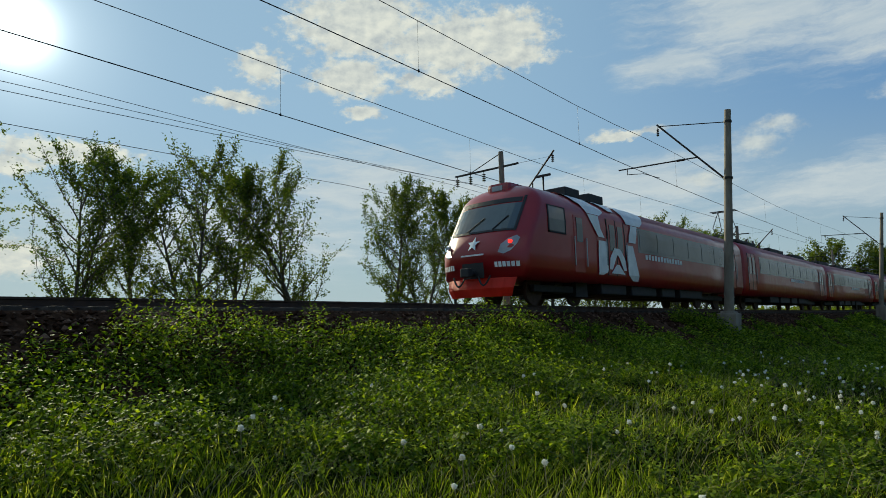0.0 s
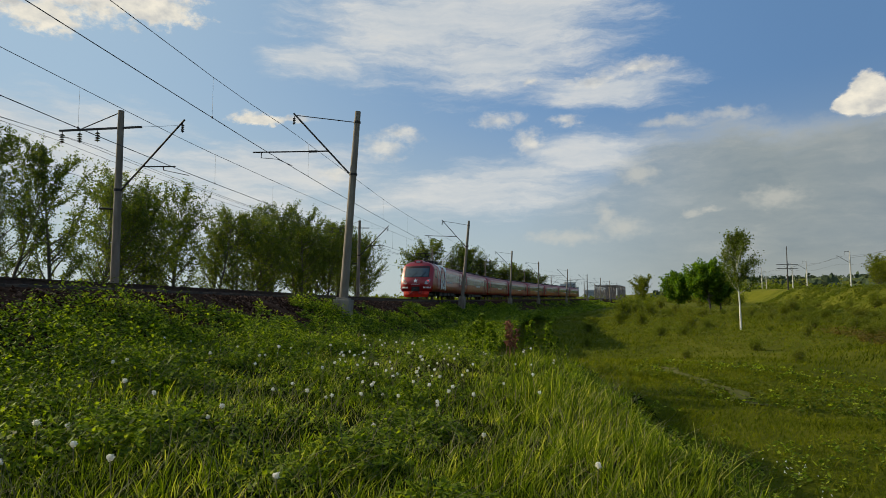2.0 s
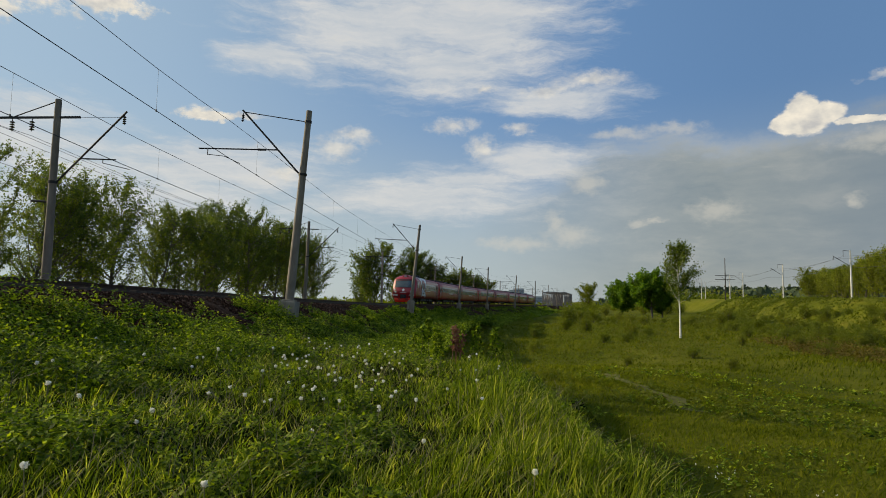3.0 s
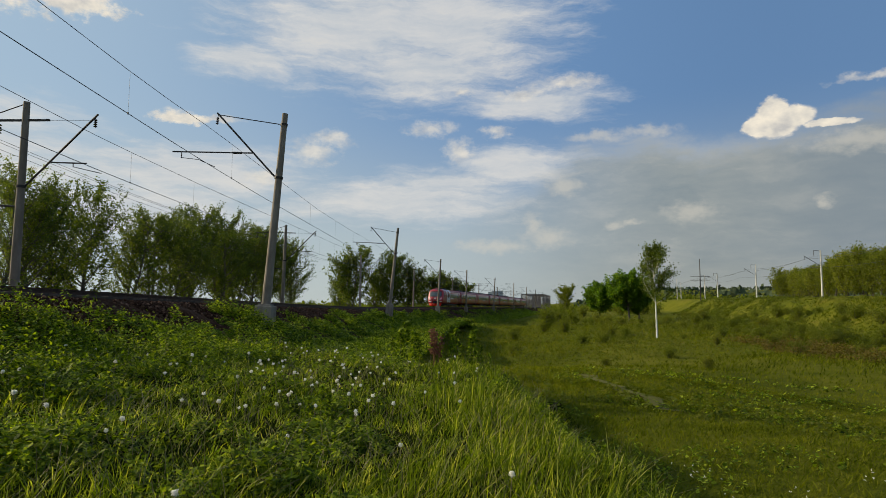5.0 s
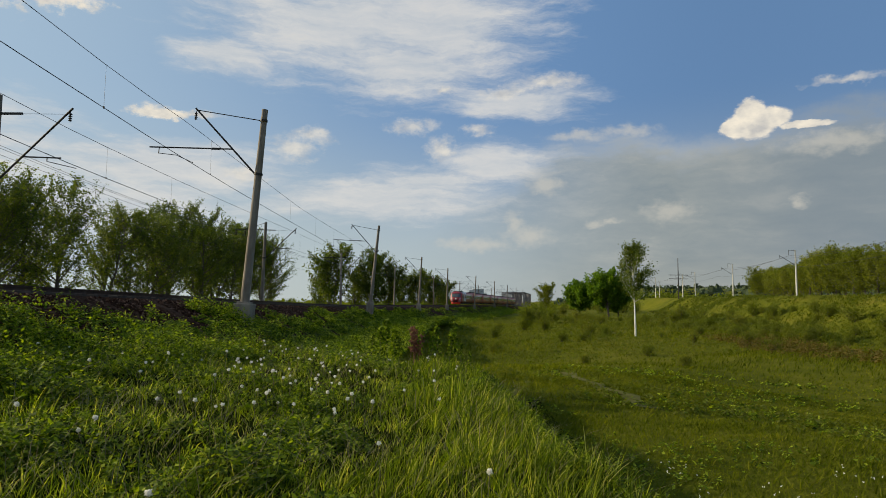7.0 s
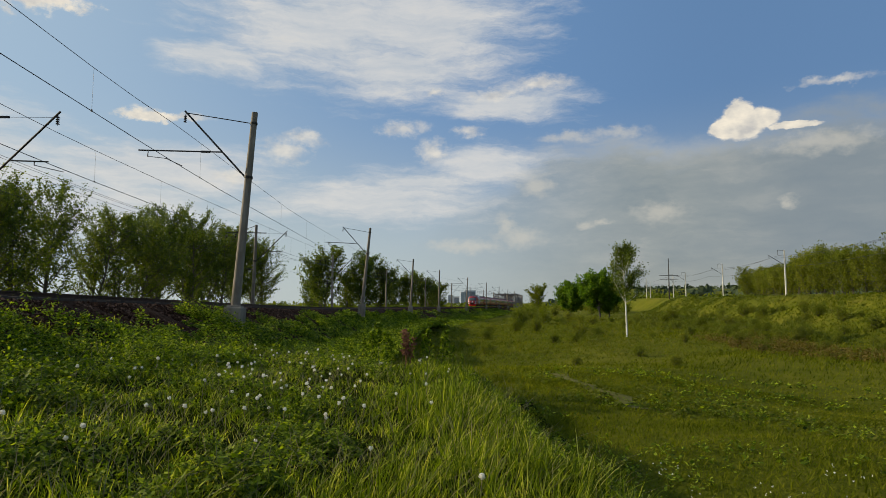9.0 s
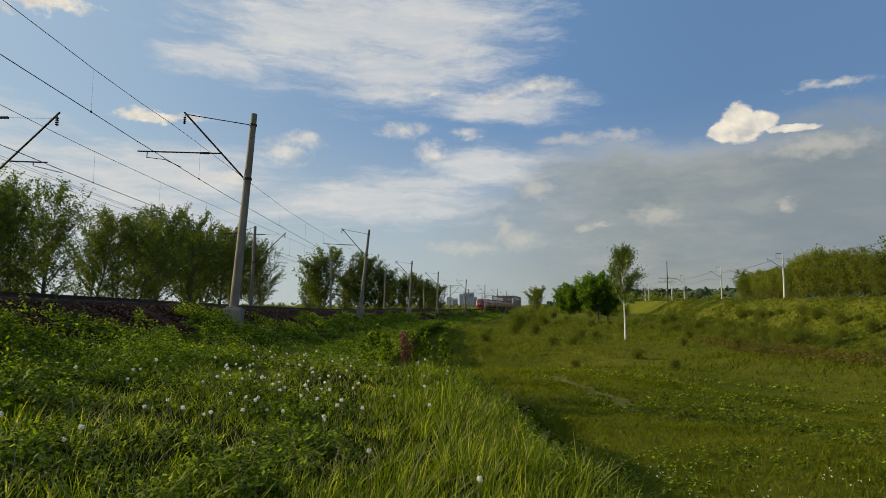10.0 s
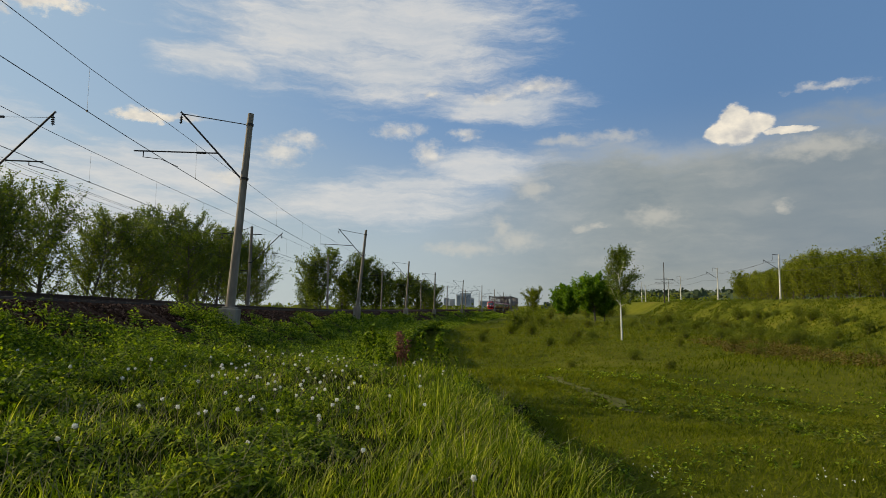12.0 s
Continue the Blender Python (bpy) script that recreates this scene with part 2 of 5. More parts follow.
MAPLE = material("maple_leaves", [(0.05, (.024, .058, .005)), (0.5, (.070, .140, .010)), (0.95, (.190, .270, .022))], 0.7, 0.55, island=0.5,
                 translucent=0.45, spec=0.2)
BIRCH = material("birch_leaves", [(0.05, (.050, .072, .014)), (0.5, (.088, .120, .022)), (0.95, (.14, .16, .036))], 0.8, 0.55, island=0.55,
                 translucent=0.45, spec=0.2)
ALDER = material("alder_leaves", [(0.05, (.040, .054, .008)), (0.5, (.125, .145, .020)), (0.95, (.26, .26, .05))], 0.5, 0.7, island=0.5, spread=0.3,
                 translucent=0.45, spec=0.1)
BARK = material("grey_bark", [(0.1, (.035, .030, .024)), (0.9, (.13, .115, .095))], 6.0, 0.95, bump=0.8, bump_scale=25)
BIRCH_BARK = material("birch_bark", [(0.22, (.05, .045, .04)), (0.34, (.62, .60, .55)), (0.9, (.80, .78, .72))], 2.5, 0.8, stretch=(1, 1, 4))
DRY = material("dry_stalks", [(0.1, (.11, .040, .022)), (0.9, (.26, .105, .055))], 2.0, 0.9, island=0.4)
HEATH = material("brown_scrub", [(0.05, (.050, .042, .010)), (0.5, (.118, .090, .022)), (0.95, (.185, .140, .042))], 0.6, 0.8, island=0.5, translucent=0.3, spec=0.1)
STRAW = material("straw_stems", [(0.1, (.10, .10, .035)), (0.9, (.24, .20, .09))], 2.0, 0.8, island=0.4)
FLUFF = material("seed_fluff", [(0.1, (.74, .74, .70)), (0.9, (.88, .88, .84))], 30.0, 0.9, translucent=0.45, tint=(1.1, 1.08, 1.0))
PETAL = plain("yellow_petals", (.70, .48, .03), 0.7)
BALLAST = material("ballast", [(0.05, (.014, .006, .003)), (0.5, (.042, .020, .011)), (0.95, (.105, .055, .034))], 9.0, 0.95, bump=1.0, bump_scale=14, spec=0.04)
STONE = material("ballast_stones", [(0.05, (.016, .007, .004)), (0.5, (.052, .024, .014)), (0.95, (.20, .115, .078))], 2.0, 0.95, island=0.75, spec=0.06)
RAIL = material("rusty_rail", [(0.1, (.030, .018, .013)), (0.9, (.085, .045, .028))], 5.0, 0.75, metal=0.3, bump=0.3)
SLEEPER = material("grey_sleeper", [(0.1, (.045, .036, .030)), (0.9, (.11, .092, .078))], 3.0, 0.95, bump=0.5, spread=0.3, spec=0.1)
CONCRETE = material("pole_concrete", [(0.05, (.085, .068, .050)), (0.5, (.19, .160, .125)), (0.95, (.33, .295, .245))], 3.0, 0.9, bump=0.35, bump_scale=30,
                    stretch=(1, 1, .35), spread=0.2)
IRON = material("dark_iron", [(0.1, (.018, .016, .015)), (0.9, (.055, .048, .042))], 4.0, 0.65, metal=0.4)
WIRE = plain("wire", (.035, .036, .040), 0.6, 0.5)
INSULATOR = plain("brown_porcelain", (.035, .018, .012), 0.25)
RED = material("red_paint", [(0.1, (.24, .007, .010)), (0.9, (.34, .010, .014))], 1.2, 0.34, coat=0.25, large=0.6)
ORANGE = plain("bright_red_paint", (.95, .036, .012), 0.5)
WHITE = plain("white_paint", (.74, .74, .74), 0.4)
BLACK = plain("black_steel", (.018, .018, .020), 0.7)
ROOF = plain("grey_red_roof", (.27, .075, .070), 0.62)
GLASS = material("tinted_glass", [(0.1, (.030, .042, .046)), (0.9, (.075, .095, .100))], 1.0, 0.13, spec=0.9)
FILM = material("window_film", [(0.1, (.060, .074, .078)), (0.9, (.120, .140, .145))], 0.8, 0.2, spec=0.8)
LAMP_RED = plain("red_tail_lamp", (.8, .02, .02), 0.3, glow=((1, .03, .02), 1.6))
LAMP_GLASS = plain("lamp_glass", (.30, .31, .33), 0.15, spec=1.0)
BRIDGE = material("weathered_steel", [(0.1, (.13, .11, .10)), (0.9, (.27, .24, .22))], 1.0, 0.8)
FARWALL = material("far_walls", [(0.1, (.40, .42, .46)), (0.9, (.58, .59, .60))], 0.02, 0.9, spread=0.5)
FARGLASS = plain("far_windows", (.16, .19, .23), 0.3)
FOREST = material("far_forest", [(0.1, (.020, .040, .020)), (0.9, (.060, .085, .035))], 0.3, 0.95, island=0.4)


# ---- mesh helpers ----
def mesh_from(name, verts, faces, mat, smooth=False):
    """A mesh from arrays: verts (n, 3), faces (m, k), all faces with k corners; or a list of such face arrays."""
    me = bpy.data.meshes.new(name)
    verts = np.asarray(verts, dtype=np.float32)
    groups = [np.asarray(f, dtype=np.int32) for f in (faces if isinstance(faces, list) else [faces])]
    loops = np.concatenate([g.ravel() for g in groups])
    sizes = np.concatenate([np.full(len(g), g.shape[1], dtype=np.int32) for g in groups])
    starts = np.concatenate(([0], np.cumsum(sizes)[:-1])).astype(np.int32)
    me.vertices.add(len(verts))
    me.vertices.foreach_set("co", verts.ravel())
    me.loops.add(len(loops))
    me.loops.foreach_set("vertex_index", loops)
    me.polygons.add(len(sizes))
    me.polygons.foreach_set("loop_start", starts)
    me.polygons.foreach_set("use_smooth", np.full(len(sizes), smooth))
    me.update(calc_edges=True)
    me.validate()
    me.materials.append(mat)
    return me


def child(ob, parent, label=""):
    if parent:
        ob.parent = parent
    return tagged(ob, label) if label else ob


def part(name, bm, mat, parent, label="", smooth=False):
    """Links a bmesh as one mesh object under a thing or a part."""
    me = bpy.data.meshes.new(name)
    if smooth:
        for f in bm.faces:
            f.smooth = True
    bm.to_mesh(me)
    bm.free()
    me.materials.append(mat)
    return child(new(name, me), parent, label)


def box(bm, x0, x1, y0, y1, z0, z1, bevel=0.0):
    m = Matrix.Translation(((x0 + x1) / 2, (y0 + y1) / 2, (z0 + z1) / 2)) @ Matrix.Diagonal((x1 - x0, y1 - y0, z1 - z0, 1))
    made = bmesh.ops.create_cube(bm, size=1, matrix=m)
    if bevel:
        edges = {e for v in made["verts"] for e in v.link_edges}
        bmesh.ops.bevel(bm, geom=list(edges), offset=bevel, segments=2, affect="EDGES", profile=0.6)
    return bm


def rod(bm, a, b, r0, r1=None, sides=8):
    a, b = Vector(a), Vector(b)
    r1 = r0 if r1 is None else r1
    d = b - a
    m = Matrix.Translation((a + b) / 2) @ d.to_track_quat("Z", "Y").to_matrix().to_4x4()
    bmesh.ops.create_cone(bm, cap_ends=True, segments=sides, radius1=r0, radius2=r1, depth=d.length, matrix=m)
    return bm


def tubes(paths, sides=5):
    """Arrays of tapered tubes: paths are lists of (point, radius)."""
    vs, fs, at = [], [], 0
    ring = np.array([(math.cos(2 * math.pi * i / sides), math.sin(2 * math.pi * i / sides)) for i in range(sides)])
    for path in paths:
        for i, (p, r) in enumerate(path):
            q = np.array(path[min(i + 1, len(path) - 1)][0]) - np.array(path[max(i - 1, 0)][0])
            q = q / (np.linalg.norm(q) + 1e-9)
            u = np.cross(q, (0, 1, 0) if abs(q[1]) < 0.9 else (1, 0, 0))
            u /= np.linalg.norm(u)
            w = np.cross(q, u)
            vs.append(np.array(p) + r * (ring[:, :1] * u + ring[:, 1:] * w))
            if i:
                a = at + (i - 1) * sides
                for k in range(sides):
                    fs.append((a + k, a + (k + 1) % sides, a + sides + (k + 1) % sides, a + sides + k))
        at += len(path) * sides
    return np.concatenate(vs), np.array(fs)


def leaf_cards(points, rng, size, aspect=0.55, droop=0.3, up=0.0):
    """Small folded four-cornered leaves at the points, turned every way: vertices and quads."""
    n = len(points)
    d = rng.normal(size=(n, 3))
    d[:, 2] = d[:, 2] * 0.7 - droop + up
    d /= np.linalg.norm(d, axis=1)[:, None]
    s = np.cross(d, rng.normal(size=(n, 3)))
    s /= np.linalg.norm(s, axis=1)[:, None] + 1e-9
    L = (size * rng.uniform(0.6, 1.4, n))[:, None]
    nrm = np.cross(d, s)
    a = points
    b = points + d * L * 0.5 + s * L * aspect * 0.5 + nrm * L * 0.08
    c = points + d * L
    e = points + d * L * 0.5 - s * L * aspect * 0.5 + nrm * L * 0.08
    v = np.stack([a, b, c, e], axis=1).reshape(-1, 3)
    return v, np.arange(4 * n).reshape(n, 4)


# ---- the lie of the land ----
RAIL_Y = (-150, 3, 9, 18, 24, 39, 60, 90, 156, 199, 310, 700)
RAIL_Z = (.42, .37, .31, .21, .14, -.04, -.20, -.27, -.16, -.02, .15, .15)


def smoothstep(x, a, b):
    k = np.clip((np.asarray(x, float) - a) / (b - a), 0, 1)
    return k * k * (3 - 2 * k)


def axis_x(y):
    """The near track's middle: straight, then a bend to the right, then straight again."""
    y = np.asarray(y, float)
    return np.where(y < 61, 0, np.where(y < 161, .001 * (y - 61) ** 2, 10 + .2 * (y - 161)))


def rail_z(y):
    y = np.asarray(y, float)
    return (np.interp(y - 6, RAIL_Y, RAIL_Z) + np.interp(y, RAIL_Y, RAIL_Z) + np.interp(y + 6, RAIL_Y, RAIL_Z)) / 3


def bank_x(y):
    """The middle of the second line, on the far bank."""
    return 89.5 + .2 * (np.asarray(y, float) - 134)


def waves(x, y, s, seed=0.0):
    return (np.sin(x * s + 1.3 * np.sin(y * s * .7 + seed)) + np.sin(y * s * 1.17 + 1.7 * np.sin(x * s * .53 + seed * 2 + 1))) / 2


def rim(y):
    """How far the ledge's edge draws in towards its far end."""
    return .075 * np.clip(np.asarray(y, float) - 4, 0, 20)


def ground_z(x, y):
    x, y = np.asarray(x, float), np.asarray(y, float)
    far = smoothstep(y, 250, 500)
    valley = -4.5 + np.clip(y - 15, -15, 240) * .0105 + .16 * waves(x, y, .19) + .07 * waves(x, y, .55, 2) + .03 * waves(x, y, 1.9, 4)
    valley = valley + 1.4 * (1 - smoothstep(x, 17, 33)) * (1 - smoothstep(y, 12, 55))
    hx = x - axis_x(np.minimum(y, 900))
    valley = valley - .9 * np.exp(-((hx - 15) / 8.5) ** 2) * smoothstep(y, 32, 60)
    # the ledge on which the camera stands
    top = -1.40 - .10 * (x - 5) + .16 * np.exp(-((x + rim(y) - 13.4) / .8) ** 2) * smoothstep(y, 3, 9) - .012 * np.clip(y - 8, 0, 30) + .07 * waves(x, y, .9, 1) + .035 * waves(x, y, 2.3, 3)
    side = 1 - smoothstep(x + .25 * waves(y, x, .9, 2), 14.42 - rim(y), 15.60 - rim(y))
    end = 1 - smoothstep(y, 20.0, 26.5)
    base = valley + (top - valley) * np.clip(side * end, 0, 1)
    # behind the tracks the land lies higher
    xr = x - axis_x(np.minimum(y, 900))
    left = -2.2 + .2 * waves(x, y, .21, 5)
    base = base + (left - base) * (1 - smoothstep(xr, -9, -3))
    # the near line's embankment
    crown = rail_z(y) - 1.02
    drop = np.where(xr > 0, np.clip(xr - 2.7, 0, None), np.clip(-8.6 - xr, 0, None)) * .56
    emb = crown - drop
    z = np.logaddexp(base * 3.5, emb * 3.5) / 3.5
    # the second line's bank
    bx = x - bank_x(y)
    btop = 2.4 + .012 * (y - 134)
    rise = smoothstep(bx + 3 * waves(x, y, .05, 1), -18, -3.5)
    z2 = z + (np.maximum(btop + .25 * waves(x, y, .3, 6), z) - z) * rise
    # far hills
    r = np.hypot(x, y)
    hills = smoothstep(r, 700, 1900) * (26 + 9 * waves(x, y, .0021, 3)) * smoothstep(x, 120, 700)
    hills = hills + smoothstep(r, 900, 2600) * 5
    return z2 + hills - far * 0


def axis_spacing(near, lo, hi, first, growth):
    out = [near]
    for sign, end in ((1, hi), (-1, lo)):
        p, step = near, first
        while (end - p) * sign > 0:
            p += sign * step
            step *= growth
            out.append(p)
    return np.array(sorted(out))


xs = axis_spacing(9.0, -2600, 3000, .34, 1.026)
ys = axis_spacing(11.0, -500, 4200, .36, 1.026)
gx, gy = np.meshgrid(xs, ys)
gz = ground_z(gx, gy)
nx, ny = len(xs), len(ys)
idx = np.arange(nx * ny).reshape(ny, nx)
quads = np.stack([idx[:-1, :-1], idx[:-1, 1:], idx[1:, 1:], idx[1:, :-1]], axis=-1).reshape(-1, 4)
ground = new("ground", mesh_from("ground", np.stack([gx, gy, gz], -1).reshape(-1, 3), quads, TURF, True))
tagged(ground, "rough green meadow with a railway embankment and worn hollows", "ground", kind="structure")


# sheet over the ledge whose dark colour paints the shade between the grass blades
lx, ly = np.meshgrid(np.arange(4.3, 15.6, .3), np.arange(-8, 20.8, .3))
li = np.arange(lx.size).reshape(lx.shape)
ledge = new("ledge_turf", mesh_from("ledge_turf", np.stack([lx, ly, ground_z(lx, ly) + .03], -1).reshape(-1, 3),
                                    np.stack([li[:-1, :-1], li[:-1, 1:], li[1:, 1:], li[1:, :-1]], -1).reshape(-1, 4), SHADE_SOIL, True))
tagged(ledge, "soil under the long grass of the ledge, coloured dark for the shade between blades", "soil", kind="structure")

# ---- tracks ----
def ribbon(name, section, y0, y1, step, mat, offset=0.0, rough=0.0):
    """A cross-section (x over the axis, z over the rail's top) carried along the line."""
    yy = np.arange(y0, y1 + .1, step)
    sec = np.array(section)
    k = len(sec)
    v = np.stack([axis_x(yy)[:, None] + offset + sec[None, :, 0], np.repeat(yy[:, None], k, 1), rail_z(yy)[:, None] + sec[None, :, 1]], -1)
    if rough:
        v[:, :, 0] += rough * waves(yy[:, None] * 1.0, sec[None, :, 0] * 3, 2.7, 1) * (np.abs(sec[None, :, 0]) > 2)
        v[:, :, 2] += rough * .7 * waves(yy[:, None] * 1.0, sec[None, :, 0] * 4, 3.9, 3) * (np.abs(sec[None, :, 0]) > 2)
    i = np.arange(len(yy) * k).reshape(len(yy), k)
    f = np.stack([i[:-1, :-1], i[:-1, 1:], i[1:, 1:], i[1:, :-1]], -1).reshape(-1, 4)
    return new(name, mesh_from(name, v.reshape(-1, 3), f, mat, False))


TRACK_GAP = 4.1
bed = ribbon("ballast_bed", [(-9.4, -1.0), (-6.4, -.30), (-2.5, -.24), (-1.7, -.24), (1.5, -.24), (2.3, -.64), (3.0, -.98), (3.8, -1.38), (4.6, -1.84), (5.6, -2.45)], -60, 520, .6, BALLAST, 0.0, .16)
tagged(bed, "dark brown crushed-stone ballast bed under the tracks", "ballast", kind="structure")
HEAD = [(-.075, -.18), (-.07, -.165), (-.012, -.145), (-.012, -.05), (-.036, -.04), (-.036, -.002), (.036, -.002), (.036, -.04), (.012, -.05),
        (.012, -.145), (.07, -.165), (.075, -.18)]
for track in (0, -TRACK_GAP):
    line = new("railway_track")
    tagged(line, "rusty steel railway track on grey sleepers over dark ballast", "railway track", "tracks", "structure")
    for side in (-.76, .76):
        child(ribbon("rail", HEAD, -150, 520, 2.0, RAIL, track + side), line)
    bm = bmesh.new()
    box(bm, -1.36, 1.36, -.13, .13, -.30, -.165, .02)
    proto = part("sleeper", bm, SLEEPER, line)
    for i in range(150):
        y = -8 + i * .6
        o = proto if i == 0 else new("sleeper", proto.data)
        o.parent = line
        o.matrix_basis = pose(float(axis_x(y)) + track, y, float(rail_z(y)), 0, 0, -math.degrees(math.atan(float(axis_x(y + .5) - axis_x(y - .5)))))


# ---- masts and wires ----
def place_on_line(y, off, up=0.0):
    """A point beside the near track, off metres to the right of its middle."""
    a = math.atan(float(axis_x(y + 1) - axis_x(y - 1)) / 2)
    return float(axis_x(y)) + off * math.cos(a), y - off * math.sin(a), float(rail_z(y)) + up, -math.degrees(a)


def insulator(name, parent, top, length=0.45, r=0.075):
    bm = bmesh.new()
    x, y, z = top
    rod(bm, (x, y, z), (x, y, z - length), .018)
    for k in range(4):
        zz = z - length * (.22 + .19 * k)
        rod(bm, (x, y, zz), (x, y, zz - .05), r * .55, r, 10)
    return part(name, bm, INSULATOR, parent)


def near_mast():
    """Tapered concrete mast with its bracket reaching over the track on its left; z = 0 at the foot of its foundation."""
    mast = new("catenary_mast")
    tagged(mast, "weathered tapered concrete catenary mast with steel bracket beside the track", "catenary mast", "masts of the near track")
    bm = bmesh.new()
    rod(bm, (0, 0, .2), (0, 0, 9.58), .215, .135, 20)
    part("pole", bm, CONCRETE, mast, smooth=False)
    bm = bmesh.new()
    box(bm, -.40, .40, -.40, .40, -.9, .52, .05)
    box(bm, -.29, .29, -.29, .29, .50, .60, .03)
    part("foundation", bm, CONCRETE, mast, "pale rough concrete foundation block")
    bm = bmesh.new()
    for z, r in ((6.5, .18), (9.05, .15)):
        part("clamp", rod(bmesh.new(), (0, 0, z - .05), (0, 0, z + .05), r + .02, r + .02, 16), IRON, mast)
    rod(bm, (-.15, 0, 6.5), (-3.25, 0, 9.42), .042)
    part("bracket", bm, IRON, mast)
    bm = bmesh.new()
    rod(bm, (-.12, 0, 9.05), (-3.15, 0, 9.33), .022)
    part("tie_rod", bm, IRON, mast)
    bm = bmesh.new()
    rod(bm, (-1.32, 0, 7.60), (-5.2, 0, 7.42), .034)
    rod(bm, (-1.9, 0, 7.57), (-2.3, 0, 7.55), .055)
    part("registration_arm", bm, IRON, mast)
    bm = bmesh.new()
    rod(bm, (-4.75, 0, 7.44), (-4.75, 0, 7.14), .022)
    rod(bm, (-4.75, 0, 7.16), (-3.9, 0, 7.12), .016)
    rod(bm, (-3.9, 0, 7.12), (-3.1, 0, 6.82), .016)
    part("steady_arm", bm, IRON, mast)
    insulator("insulator", mast, (-3.2, 0, 9.3))
    return mast


def far_mast():
    """Mast behind the second track: bracket to the right, cross-arm with three feeder insulators to the left; z = 0 at its foot."""
    mast = new("feeder_mast")
    tagged(mast, "tall concrete mast with feeder cross-arm and three dark insulators", "catenary mast", "masts of the far track")
    bm = bmesh.new()
    rod(bm, (0, 0, -.6), (0, 0, 9.3), .21, .135, 20)
    part("pole", bm, CONCRETE, mast)
    bm = bmesh.new()
    box(bm, -.4, .4, -.4, .4, -.9, .15, .05)
    part("foundation", bm, CONCRETE, mast)
    bm = bmesh.new()
    box(bm, -3.25, 1.1, -.04, .04, 8.42, 8.51)
    part("cross_arm", bm, IRON, mast)
    bm = bmesh.new()
    rod(bm, (-.1, 0, 9.2), (-2.1, 0, 8.5), .025)
    part("tie_rod", bm, IRON, mast)
    bm = bmesh.new()
    rod(bm, (.15, 0, 5.45), (3.3, 0, 8.72), .045)
    part("bracket", bm, IRON, mast)
    bm = bmesh.new()
    rod(bm, (1.3, 0, 6.55), (2.9, 0, 6.5), .032)
    rod(bm, (2.3, 0, 6.5), (2.3, 0, 6.35), .02)
    rod(bm, (2.3, 0, 6.35), (3.6, 0, 6.05), .016)
    part("registration_arm", bm, IRON, mast)
    bm = bmesh.new()
    rod(bm, (.9, 0, 8.46), (3.0, 0, 8.45), .008)
    part("guy_wire", bm, WIRE, mast)
    bm = bmesh.new()
    rod(bm, (-.95, 0, 4.62), (0, 0, 4.56), .05)
    part("side_arm", bm, IRON, mast)
    part("clamp", rod(bmesh.new(), (0, 0, 5.4), (0, 0, 5.52), .2, .2, 16), IRON, mast)
    for u in (-3.1, -2.15, -1.2):
        insulator("insulator", mast, (u, 0, 8.42), .6, .12)
    insulator("insulator", mast, (3.2, 0, 8.6), .5, .085)
    return mast


NEAR_Y = (29, 74, 121.5, 156, 199, 249, 296, 341, 386)
NEAR_LEAN = (3.9, 5.3, 3.0, 1.2, 3.0, 0.5, 1.0, 0.6, 0.4)
NEAR_FOOT = (-.74, -.43, -.50, -.53, -.37, 0, .05, .05, .05)
FAR_Y = (27, 66.5, 104, 145, 187, 230, 275, 320, 365)
FAR_LEAN = (0, 1.2, -.3, .8, 0, .4, 0, .3, 0)
proto = None
for y, lean, foot in zip(NEAR_Y, NEAR_LEAN, NEAR_FOOT):
    x, yy, _, turn = place_on_line(y, 3.2)
    m = pose(x, yy, foot, 0, 0, turn) @ pose(0, 0, 0, 0, lean, 0)
    proto = copy_thing(proto, m) if proto else near_mast()
    proto.matrix_basis = m
proto = None
for y, lean in zip(FAR_Y, FAR_LEAN):
    x, yy, z, turn = place_on_line(y, -7.25)
    m = pose(x, yy, z - .62, 0, 0, turn) @ pose(0, 0, 0, 0, lean, 0)
    proto = copy_thing(proto, m) if proto else far_mast()
    proto.matrix_basis = m


def line_path(supports, off, up, sag, y_end):
    """Points of a wire hung over the supports' places; up gives (y, height over the rail) pairs."""
    stops = [supports[0] - 47 * k for k in (3, 2, 1)] + list(supports) + [y_end]
    pts = []
    for a, b in zip(stops, stops[1:]):
        for k in range(14):
            f = k / 14
            y = a + (b - a) * f
            pts.append(Vector(place_on_line(y, off, hung(y, up) - sag * 4 * f * (1 - f))[:3]))
    return pts


def hung(y, up):
    return float(np.interp(y, [p[0] for p in up], [p[1] for p in up]))


def wire(name, pts, r, parent):
    v, f = tubes([[(tuple(p), r) for p in pts]], 5)
    return child(new(name, mesh_from(name, v, f, WIRE, True)), parent)


